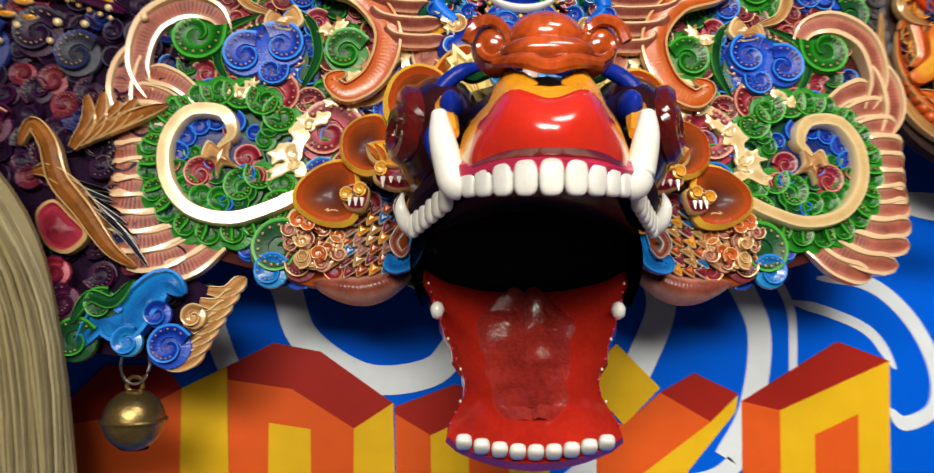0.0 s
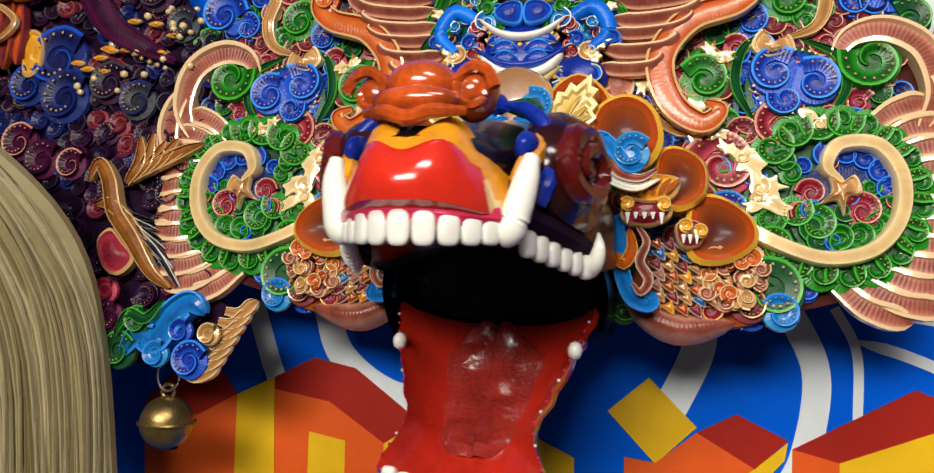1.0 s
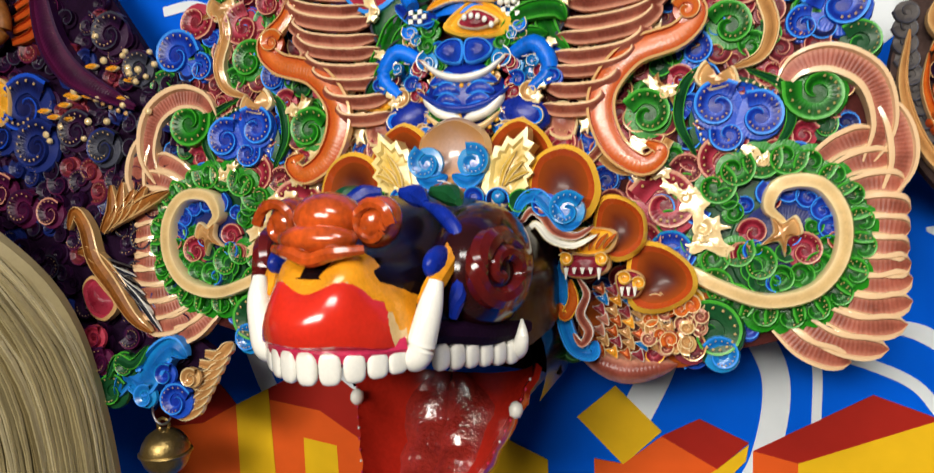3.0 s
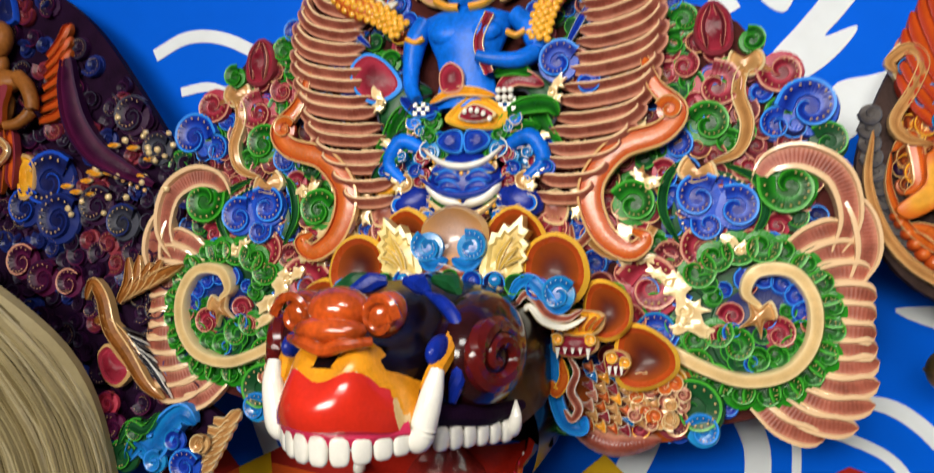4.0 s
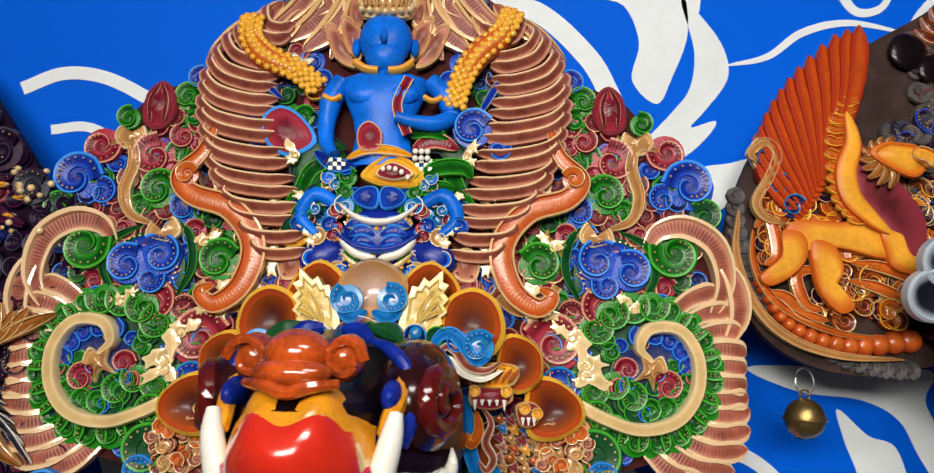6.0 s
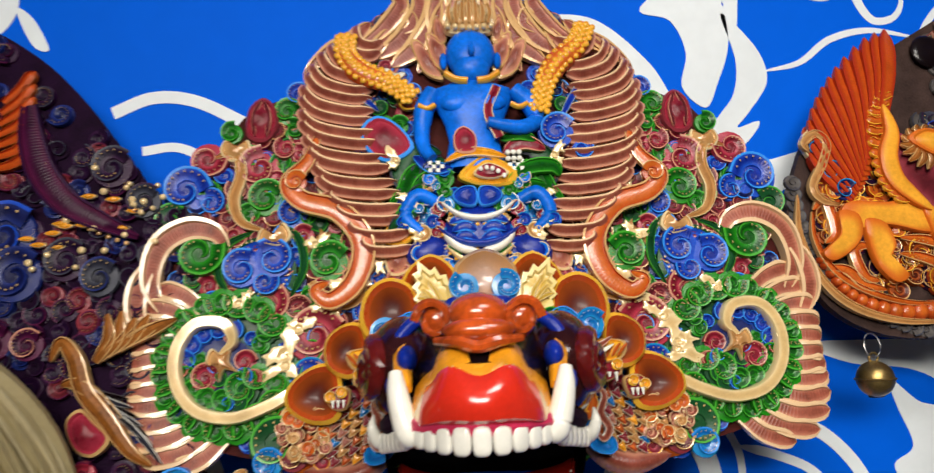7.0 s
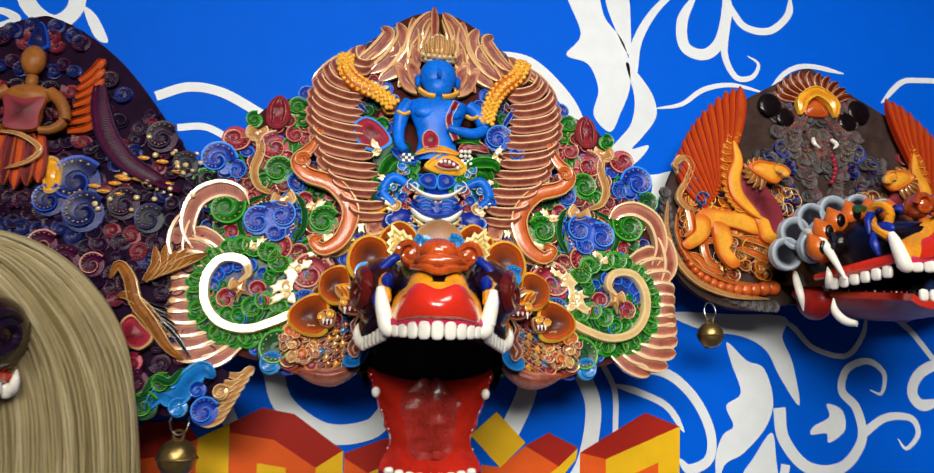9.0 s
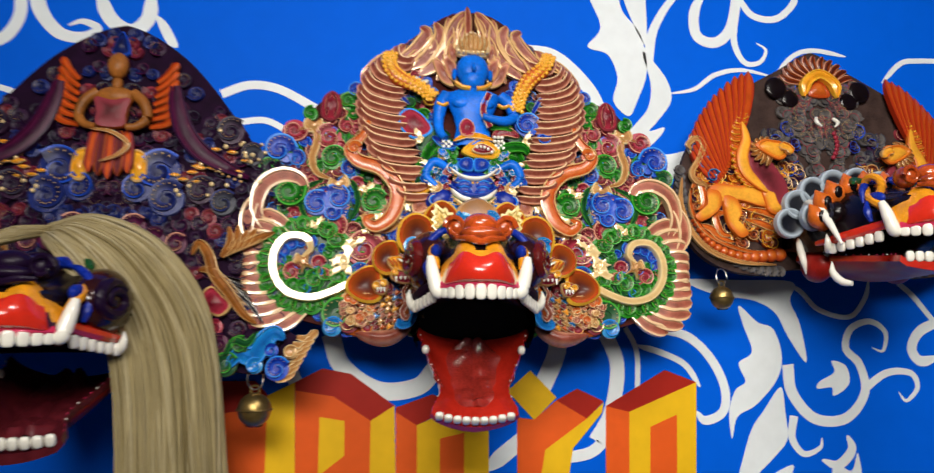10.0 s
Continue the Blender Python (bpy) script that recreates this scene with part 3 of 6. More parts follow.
def bead_row(pts, r, mats, parent=None, mirror=True, step=1.0, base=0.4, name="stitching"):
    """A stitched line of small gold studs."""
    for s in (1, -1) if mirror else (1,):
        c, g, left = spline(flip(pts, s), 12), Geo(), 0.0
        for a, b in zip(c[:-1], c[1:]):
            left -= np.linalg.norm(b - a)
            if left <= 0:
                left = step
                g.disc(tuple(a), r, r * 0.8, base)
        tagged(g.make(name, mats, parent or CREST), "", "", "", "stuff")


def leaf_cluster(c, size, turn, parent=None, base=0.8):
    """A lobed gold leaf: two flat, uneven plates with a curled tip."""
    lobes = random.Random(int(97 * abs(c[0] + 3 * c[1])))
    for s in (1, -1):
        g = Geo()
        for way, long in ((turn, 1.15), (turn + 2.3, 0.85)):
            m = (c[0] + 0.55 * size * math.cos(way), c[1] + 0.55 * size * math.sin(way))
            ring = []
            for k in range(12):
                a, q = k * math.tau / 12, size * (0.60 if k % 2 else 0.42) * (0.65 + 0.6 * lobes.random())
                x, y = q * long * 1.25 * math.cos(a), q * 0.85 * math.sin(a)
                ring.append((m[0] + x * math.cos(way) - y * math.sin(way), m[1] + x * math.sin(way) + y * math.cos(way)))
            g.dome(flip(ring, s), 0.55, base, (0, 0, 0), ((1, 0), (0.95, 0.85), (0.5, 1.0)), 0.9, 3)
        g.volute((s * (c[0] - 0.3 * size * math.cos(turn)), c[1] - 0.3 * size * math.sin(turn)), size * 0.36, turn, 1.2, s, 0.6, base + 0.2, (0, 0))
        g.make("gold_leaf", ["cream", "cream", "cream"], parent or CREST)


# small filling scrolls under the main carving
rnd = random.Random(7)
FILL = [["crimson", "pink"], ["blue", "blue2"], ["green", "green2"], ["maroon", "tan"], ["crimson", "pink"], ["maroon", "pink"], ["navy", "blue2"], ["dgreen", "green2"]]
spots = []
while len(spots) < 250:
    u, v = -33 * rnd.random(), -14 + 46 * rnd.random()
    edge = float(np.interp(v, [-14, -8, 0, 8, 15, 21, 25, 30, 36], [22, 30, 33, 32.5, 30.5, 25, 18.5, 13, 6]))
    if -u > edge - 1.5 or (-u < 6.5 and v > 8) or (-u < 9 and v < -4) or math.hypot(u - [(-25.8, -4.1)][0][0], v - [(-25.8, -4.1)][0][1]) < 6 or any(math.hypot(u - a, v - b) < 1.5 for a, b in spots):
        continue
    spots.append((u, v))
for k, c in enumerate(spots):
    curl(c, 1.0 + 0.3 * rnd.random(), FILL[k % len(FILL)], 6 * rnd.random(), 1.4, 1 if k % 2 else -1, 0.8, 0.0)
# the fan of feathers round the great side curls
FAN = [(114, 76, 136, 7), (129, 78, 130, 6), (144, 80, 127, 5), (158, 80, 123, 4), (172, 80, 120, 2), (186, 80, 120, 0), (200, 80, 123, -3), (214, 80, 128, -6), (228, 82, 136, -8), (242, 84, 144, -10), (256, 86, 148, -11), (270, 88, 140, -11)]
EYE_OF_FAN = [(-25.8, -4.1)][0]
for ang, r0, r1, bend in FAN:
    a, k = radians(ang), 0.081
    mid = radians(ang + bend * 1.2)
    tip = radians(ang + bend * 2.6)
    u, v = EYE_OF_FAN
    pts = [(u + k * r0 * math.cos(a), v + k * r0 * math.sin(a)), (u + k * (r0 + r1) / 2 * math.cos(mid), v + k * (r0 + r1) / 2 * math.sin(mid)), (u + k * r1 * math.cos(tip), v + k * r1 * math.sin(tip))]
    band("feather", pts, 2.35, 0.9, ["rose", "blush"], "finger", 0.2, 0.3, None, True, FINGER, (1, 1, 1, 0, 0, 1, 1, 1))
band("horn_scroll", [(-32.2, 1.2), (-33.6, 4.5), (-32.8, 8.2), (-30.1, 10.0), (-27.4, 9.6), (-25.9, 7.6)], 2.6, 1.5, ["rose", "blush"], "both", 0.2, 0, None, True, FINGER, (1, 1, 1, 0, 0, 1, 1, 1))
band("horn_scroll", [(-33.5, -1.4), (-34.9, 1.5), (-34.6, 4.7), (-33.1, 7.3)], 2.3, 1.3, ["rose", "blush"], "both", 0.1, 0, None, True, FINGER, (1, 1, 1, 0, 0, 1, 1, 1))
# the green ring of small scrolls and the cream curl
petal("ring_field", [(EYE_OF_FAN[0] + 7.1 * math.cos(k * 0.523), EYE_OF_FAN[1] + 7.3 * math.sin(k * 0.523)) for k in range(12)], 0.5, ["dgreen", "dgreen"])
for k in range(16):
    a = radians(40 + k * 18.6)
    curl((EYE_OF_FAN[0] + 6.25 * math.cos(a), EYE_OF_FAN[1] + 6.4 * math.sin(a)), 1.55 if k % 2 else 1.7, ["green", "green2"], a + 1.2, 1.3, 1, 1.1, 0.4 + 0.15 * (k % 2), name="green_scroll")
petal("inner_field", [(-30.3, -4.9), (-29.4, -1.6), (-26.7, -0.5), (-23.5, -1.6), (-22.1, -4.7), (-23.0, -8.0), (-26.1, -9.0), (-29.1, -7.7)], 0.5, ["navy", "dgreen"], 0.4)
band("great_curl", [(-26.4, -3.0), (-25.1, -1.8), (-26.0, -0.0), (-28.8, 0.0), (-30.5, -2.5), (-30.3, -5.9), (-28.3, -8.5), (-24.9, -9.3), (-21.5, -8.3), (-18.0, -6.6), (-13.7, -5.9)], 1.35, 1.5, ["cream", "cream"], "round", 0.7, 0, None, True, PLATEAU, (0,) * 6)
for k in range(9):
    a = radians(70 + 26 * k)
    curl((EYE_OF_FAN[0] - 0.6 + 3.3 * math.cos(a), EYE_OF_FAN[1] + 0.2 + 3.4 * math.sin(a)), 1.1, ["blue", "blue2"] if k < 5 else ["green", "green2"], a, 1.3, -1, 0.9, 0.5)
rnd2 = random.Random(9)
for k in range(16):
    a, q = 6.28 * rnd2.random(), 1.2 + 4.2 * rnd2.random() ** 0.6
    curl((EYE_OF_FAN[0] + 0.8 + q * math.cos(a), EYE_OF_FAN[1] + q * math.sin(a)), 0.7 + 0.35 * rnd2.random(), [["green", "green2"], ["blue", "blue2"], ["crimson", "pink"], ["dgreen", "green2"]][k % 4], a, 1.4, 1, 0.8, 0.5)
curl([(-27.8, -5.3)][0], 1.5, ["crimson", "pink"], 0.4, 1.5, 1, 0.9, 0.6)
curl([(-24.3, -6.4)][0], 1.5, ["green", "green2"], 1.4, 1.4, 1, 0.9, 0.5)
curl([(-22.6, -5.3)][0], 1.4, ["green", "green2"], 2.4, 1.4, 1, 0.9, 0.5)
curl([(-20.8, -5.9)][0], 1.3, ["green", "green2"], 2.4, 1.4, 1, 0.9, 0.4)
curl([(-24.0, -3.8)][0], 1.2, ["crimson", "pink"], 0, 1.4, 1, 0.8, 0.5)
petal("gold_leaf", [(-27.2, -2.4), (-26.1, -3.0), (-25.2, -2.3), (-25.4, -3.8), (-24.4, -4.9), (-25.8, -4.6), (-26.3, -5.8), (-26.6, -4.3), (-27.7, -3.9)], 1.0, ["tan", "cream"], 1.1)
# inner column: leaf faces, red and green scrolls
leaf_cluster([(-19.8, -2.8)][0], 2.2, 1.3)
leaf_cluster([(-20.3, -4.5)][0], 1.6, 3.6)
leaf_cluster([(-18.3, -0.6)][0], 1.5, 0.6)
leaf_cluster([(-13.9, 3.0)][0], 1.9, 0.4)
leaf_cluster([(-15.7, 1.6)][0], 1.4, 3.4)
leaf_cluster([(-11.3, 10.3)][0], 1.5, 1.4)
leaf_cluster([(-10.9, 6.6)][0], 1.6, 5.0)
leaf_cluster([(-10.2, 13.1)][0], 1.2, 2.0)
leaf_cluster([(-24.4, 2.2)][0], 1.3, 0.8)
leaf_cluster([(-16.7, 8.1)][0], 1.3, 0.8)
leaf_cluster([(-16.2, 12.7)][0], 1.1, 1.8)
curl([(-17.1, -1.4)][0], 2.9, ["crimson", "pink"], 0.3, 1.8, 1, 1.1, 0.2)
curl([(-21.7, 2.0)][0], 2.2, ["crimson", "pink"], 2.2, 1.6, -1, 1.0, 0.2)
curl([(-18.9, 1.4)][0], 1.4, ["maroon", "pink"], 0.2, 1.4, 1, 0.8, 0.2)
curl([(-17.7, -5.4)][0], 1.8, ["blue", "sky"], 0.2, 1.5, 1, 0.8, 0.2)
curl([(-15.3, -4.5)][0], 1.5, ["crimson", "pink"], 1.2, 1.5, 1, 0.8, 0.2)
# green, blue and green scrolls over the ring
curl([(-28.9, 7.5)][0], 2.5, ["green", "green2"], 0.4, 1.9, -1, 1.3, 0.3)
petal("blue_field", [(-26.1, 6.8), (-24.2, 8.9), (-21.0, 8.9), (-19.0, 6.2), (-19.6, 3.1), (-22.6, 2.6), (-25.1, 3.6)], 0.9, ["blue", "dgreen"], 0.1)
curl([(-24.5, 5.6)][0], 2.0, ["blue", "blue2"], 1.0, 1.8, 1, 0.9, 0.8)
curl([(-21.3, 6.6)][0], 2.1, ["blue", "blue2"], 2.4, 1.8, -1, 0.9, 0.8)
curl([(-22.1, 4.2)][0], 1.4, ["blue", "blue2"], 0.4, 1.5, -1, 0.8, 0.8)
band("leaf_edge", [(-25.5, 2.5), (-26.9, 5.2), (-26.3, 8.0), (-23.5, 9.7)], 0.9, 0.9, ["dgreen", "green2"], "both", 0.4)
band("leaf_edge", [(-19.6, 2.6), (-18.2, 5.6), (-18.7, 8.6), (-20.4, 10.3)], 0.9, 0.9, ["dgreen", "green2"], "both", 0.4)
bead_row([(-25.2, 4.2), (-25.8, 6.1), (-25.0, 7.9), (-23.0, 8.6), (-20.5, 8.1)], 0.13, ["cream"], step=0.5, base=1.1)
bead_row([(-23.8, 3.3), (-22.1, 3.0), (-20.2, 3.9), (-19.5, 6.0)], 0.13, ["cream"], step=0.5, base=1.1)
curl([(-15.7, 6.2)][0], 2.1, ["green", "green2"], 0.4, 1.8, 1, 1.2, 0.3)
band("gold_scroll", [(-17.4, 4.1), (-16.1, 2.1), (-13.6, 1.5), (-11.6, 3.1), (-12.1, 5.4), (-13.6, 5.6)], 1.0, 0.9, ["tan", "cream"], "end", 0.4)
band("gold_scroll", [(-11.9, 9.4), (-10.9, 6.3), (-12.1, 4.3), (-10.4, 2.4), (-9.9, 4.6)], 0.9, 0.9, ["pink", "cream"], "both", 0.4)
petal("gold_leaf", [(-23.0, 8.4), (-22.5, 9.9), (-21.2, 9.1), (-20.3, 10.5), (-19.4, 9.0), (-20.4, 7.9), (-21.7, 8.0)], 0.9, ["tan", "cream"], 0.9)
# the upper side: buds, round scrolls, tan stem
petal("bud", [(-24.4, 20.2), (-24.3, 23.2), (-22.8, 24.7), (-21.4, 23.6), (-21.1, 21.1), (-22.5, 19.4)], 1.5, ["crimson", "maroon"], 0.3)
band("bud_rib", [(-23.5, 20.1), (-23.5, 22.3), (-22.8, 24.2)], 0.6, 0.5, ["maroon", "pink"], "both", 1.3)
band("bud_rib", [(-22.2, 20.0), (-22.0, 22.2), (-22.5, 24.1)], 0.6, 0.5, ["maroon", "pink"], "both", 1.3)
curl([(-20.2, 23.1)][0], 1.5, ["green", "green2"], 0.2, 1.5, 1, 1.0, 0.2)
curl([(-26.1, 20.8)][0], 1.2, ["green", "green2"], 1.2, 1.5, 1, 0.9, 0.1)
curl([(-28.5, 17.8)][0], 2.0, ["crimson", "pink"], 0.2, 1.6, -1, 1.1, 0.1)
curl([(-23.0, 16.7)][0], 2.2, ["crimson", "pink"], 1.4, 1.7, 1, 1.1, 0.2)
curl([(-22.3, 13.3)][0], 2.0, ["green", "green2"], 0.4, 1.7, 1, 1.1, 0.2)
curl([(-30.7, 14.4)][0], 2.6, ["blue", "blue2"], 0.0, 1.8, 1, 1.2, 0.1)
curl([(-28.0, 13.0)][0], 1.5, ["blue", "blue2"], 2.0, 1.6, -1, 0.9, 0.1)
curl([(-32.2, 11.3)][0], 1.7, ["dgreen", "green2"], 0.6, 1.6, 1, 0.9, 0.0)
curl([(-19.5, 11.5)][0], 1.6, ["blue", "blue2"], 0.6, 1.6, 1, 1.0, 0.2)
curl([(-18.4, 9.1)][0], 1.2, ["crimson", "pink"], 0.6, 1.4, 1, 0.8, 0.2)
curl((-19.0, 25.0), 1.3, ["blue", "blue2"], 0.8, 1.3, 1, 1.0, 0.3)
curl((-19.4, 21.0), 1.2, ["green", "green2"], 2.0, 1.3, -1, 1.0, 0.2)
curl((-20.2, 18.8), 1.3, ["crimson", "pink"], 2.0, 1.3, 1, 1.0, 0.2)
band("stem", [(-27.8, 17.9), (-25.6, 18.3), (-24.8, 16.0), (-25.5, 13.1), (-24.7, 10.7), (-22.3, 9.7)], 1.3, 1.1, ["tan", "cream"], "both", 0.4)
petal("stem_flower", [(-27.2, 18.6), (-26.7, 19.9), (-25.3, 19.2), (-24.2, 19.9), (-23.9, 18.4), (-25.0, 17.6), (-26.2, 17.4)], 0.9, ["tan", "cream"], 0.5)
band("flank_scroll", [(-16.4, 20.4), (-17.6, 16.8), (-19.6, 14.4), (-18.2, 12.4), (-14.6, 11.2), (-12.3, 8.6), (-12.0, 6.0), (-13.2, 3.2), (-15.4, 1.8), (-16.8, 2.9), (-15.6, 3.7)], 2.5, 1.0, ["orange", "tan"], "both", 1.9)
curl((-18.9, 14.4), 1.2, ["orange", "tan"], 0.3, 1.3, 1, 0.9, 2.2)
# the raised wings beside the figure
WING = ((-1, 0), (-0.96, 0.3), (-0.3, 0.5), (0.3, 0.8), (0.62, 1.0), (0.97, 0.95), (1, 0))
WING_OUT = spline([(-12.9, 32.2), (-16.6, 29.0), (-18.4, 25.4), (-18.6, 21.4), (-17.6, 17.0), (-15.6, 12.4), (-12.6, 7.8)], 10)
WING_IN = spline([(-9.6, 31.4), (-10.6, 27.0), (-10.8, 23.4), (-9.8, 19.6), (-8.6, 15.6), (-7.6, 11.6), (-6.8, 7.6)], 10)
for s in (1, -1):
    g = Geo().prism(flip([*WING_OUT[::6], *WING_IN[::-6]], s), 0.5, 0.2, 0)
    g.make("wing_web", ["plate"], CREST)
for k in range(18):
    a, b = WING_OUT[int(k / 17 * 60)], WING_IN[int(k / 17 * 60)]
    dip = 1.5 - 0.5 * k / 17
    pts = [(b[0], b[1] - 0.4), (0.7 * b[0] + 0.3 * a[0], 0.7 * b[1] + 0.3 * a[1] - dip), (0.25 * b[0] + 0.75 * a[0], 0.25 * b[1] + 0.75 * a[1] - dip), (a[0] + 0.3, a[1] - 0.2), (a[0] + 0.5, a[1] + 0.9)]
    for s in (1, -1):
        Geo().ribbon(flip(pts, s), 1.08 + 0.14 * math.sin(2.4 * k), 1.0, "round", 1.2 + 0.03 * k, WING if s < 0 else [(-p, z) for p, z in reversed(WING)], (0, 0, 0, 0, 1, 0) if s < 0 else (0, 1, 0, 0, 0, 0), 6, 0.35).make("wing_feather", ["pink", "blush"], CREST)
# a rose shield and a blue curl beside the figure, lilac trim under the serpents
petal("shield", [(-12.2, 20.4), (-10.4, 21.9), (-8.0, 20.7), (-6.4, 18.0), (-9.1, 16.4), (-11.5, 17.8)], 0.9, ["crimson", "blue2"], 1.6, None, False)
curl((8.9, 19.5), 2.0, ["blue", "blue2"], 0.4, 1.6, 1, 1.1, 1.7, None, False)
curl((11.6, 17.4), 1.1, ["blue", "blue2"], 0.4, 1.5, -1, 0.9, 1.7, None, False)
band("serpent_trim", [(13.4, 26.6), (11.6, 24.6), (10.4, 22.6), (9.6, 21.2)], 0.8, 0.7, ["blue", "cloud"], "both", 1.3, 0, None, False)
band("serpent_trim", [(-13.4, 25.6), (-12.0, 24.2), (-10.2, 22.6)], 0.8, 0.7, ["blue", "cloud"], "both", 1.3, 0, None, False)
band("fang", [(-9.4, 27.4), (-8.4, 26.2), (-7.2, 26.8)], 0.9, 0.8, ["ivory", "cream"], "both", 1.8)
# gold cobras
COBRA_A, COBRA_B = [(-13.5, 31.3), (-13.6, 28.9), (-12.0, 26.9), (-8.9, 25.4), (-6.2, 23.3)], [(13.0, 32.2), (11.9, 29.7), (9.4, 27.4), (7.8, 24.5), (7.0, 21.4)]
for pts in (COBRA_A, COBRA_B):
    g = Geo()
    g.ribbon(pts, 2.8, 1.0, "leaf", 2.2, ROUND, (0,) * 6)
    c = spline(pts, 8)
    for i in range(1, len(c) - 1):
        d = c[i + 1] - c[i - 1]
        d /= np.linalg.norm(d)
        for j in (-1, 0, 1):
            off = (j + 0.5 * (i % 2) - 0.25) * 0.74
            Geo().disc((c[i][0] - d[1] * off, c[i][1] + d[0] * off), 0.36, 0.3, 3.0 - 0.25 * j * j).make("scale", ["gold"], CREST)
    g.make("serpent", ["orange"], CREST, "gold scaled serpent")
petal("serpent_jaw", [(-8.2, 24.7), (-5.7, 23.9), (-5.3, 23.0), (-7.2, 22.5), (-8.1, 23.4)], 0.8, ["orange", "gold"], 1.4, None, False)
band("serpent_trim", [(-10.6, 24.4), (-12.5, 23.1), (-13.6, 20.7), (-13.1, 18.4), (-11.4, 17.6)], 1.2, 0.8, ["blue", "blue2"], "both", 0.8)
curl([(-10.4, 18.9)][0], 2.1, ["crimson", "pink"], 0.2, 1.5, 1, 1.0, 0.6)
curl([(-8.1, 21.0)][0], 1.1, ["green", "green2"], 0.2, 1.5, 1, 1.0, 0.7)
# flames over the head
for pts, w in (
    ([(-12.3, 30.6), (-9.5, 32.8), (-7.5, 35.8), (-8.6, 37.1)], 1.5), ([(-10.8, 29.2), (-7.5, 31.4), (-5.3, 35.2), (-6.1, 38.1)], 1.8), ([(-8.7, 28.2), (-5.9, 30.5), (-4.0, 34.1), (-3.8, 39.1)], 1.9), ([(-3.9, 31.3), (-3.6, 34.5), (-2.6, 37.6), (-0.8, 40.4)], 1.9),
    ([(-5.8, 27.4), (-3.9, 30.9), (-3.1, 34.1), (-2.0, 36.7)], 1.5), ([(-12.7, 28.2), (-10.3, 30.4), (-8.8, 32.9)], 1.3), ([(-15.7, 29.5), (-12.9, 31.5), (-11.0, 33.7)], 1.4), ([(-18.4, 27.4), (-15.4, 30.2), (-12.9, 32.3)], 1.2), ([(-2.0, 34.6), (-1.7, 37.1), (-0.7, 39.4)], 1.1), ([(-7.9, 32.1), (-6.3, 33.1), (-6.7, 34.6), (-7.8, 34.1)], 0.9),
):
    band("flame", pts, w * 1.45, 0.9, ["pink", "tan"], "both", 0.5, 0, None, True, FINGER, (1, 1, 0, 0, 0, 0, 1, 1))
curl([(-6.7, 36.0)][0], 1.2, ["navy", "blue"], 0.5, 1.4, 1, 0.6, 0.3)
curl([(-9.9, 33.6)][0], 1.0, ["navy", "brown"], 0.5, 1.4, 1, 0.6, 0.3)
band("finial", [(-0.6, 34.5), (-0.6, 37.8), (-0.7, 41.1)], 1.3, 1.4, ["pink", "tan"], "both", 0.7, 0, None, False)
# lotus petals behind the figure's head
for pts in ([(-2.6, 27.0), (-4.2, 28.6), (-4.9, 32.0), (-3.6, 31.6), (-2.5, 30.0)], [(-3.0, 26.2), (-5.2, 27.2), (-6.6, 31.0), (-5.4, 31.0), (-4.0, 28.4)], [(-3.4, 30.5), (-4.0, 32.5), (-3.6, 34.3), (-2.7, 32.6), (-2.5, 31.0)]):
    petal("lotus_petal", pts, 0.8, ["pink", "tan"], 0.9)
# the blue seated figure, one plain shape
g = Geo()
rows = []
for v, hw, deep in ((15.6, 3.4, 1.2), (17.2, 3.0, 1.3), (18.8, 2.7, 1.3), (20.6, 3.1, 1.5), (22.4, 3.9, 1.8), (23.8, 4.5, 1.8), (24.8, 4.3, 1.5), (25.4, 2.6, 1.2), (25.9, 1.5, 1.1), (26.6, 1.4, 1.1)):
    rows.append([(hw * math.cos(k * math.tau / 20) * CM, (-1.6 - deep * math.sin(k * math.tau / 20)) * CM, v * CM) for k in range(20)])
g.grid(rows, 0, True)
for s in (1, -1):
    g.ball((s * 1.7, -2.75, 22.9), (1.9, 0.7, 1.2), 0, 14, 8)
    g.ball((s * 3.0, -1.8, 28.2), (0.45, 0.6, 1.0), 0, 8, 6)
g.ball((0, -2.0, 28.9), (2.75, 1.7, 2.9), 0, 18, 12)
g.ball((0, -2.2, 27.2), (2.1, 1.5, 2.0), 0, 16, 10)
g.tube([(0, -3.6, 29.4), (0, -4.1, 28.4), (0, -3.7, 28.0)], [0.25, 0.42, 0.3], 0, 8)
g.tube([(-4.2, -1.8, 24.6), (-5.2, -1.9, 22.6), (-5.6, -1.9, 20.0), (-5.4, -2.4, 17.8), (-4.6, -3.0, 16.4)], [1.0, 1.15, 0.9, 0.75, 0.6], 0, 10)
g.tube([(4.6, -1.8, 24.6), (6.2, -1.9, 23.0), (6.8, -2.0, 21.0), (5.4, -2.8, 19.8), (3.2, -3.4, 19.8), (1.4, -3.7, 20.2)], [1.0, 1.15, 0.95, 0.85, 0.7, 0.55], 0, 10)
g.make("figure", ["blue2"], CREST, "plain blue painted seated carved figure")
petal("flower_bud", [(-2.0, 16.9), (-2.3, 18.9), (-1.2, 19.9), (0.1, 18.8), (-0.1, 16.9)], 0.8, ["crimson", "pink"], 3.0, None, False)
band("cloth_fold", [(3.0, 17.2), (5.2, 18.2), (7.6, 17.4)], 1.7, 0.8, ["crimson", "pink"], "both", 2.0, 0, None, False)
band("cloth_fold", [(2.8, 18.6), (4.8, 19.0), (6.6, 18.4)], 1.3, 0.8, ["green", "green2"], "both", 2.2, 0, None, False)
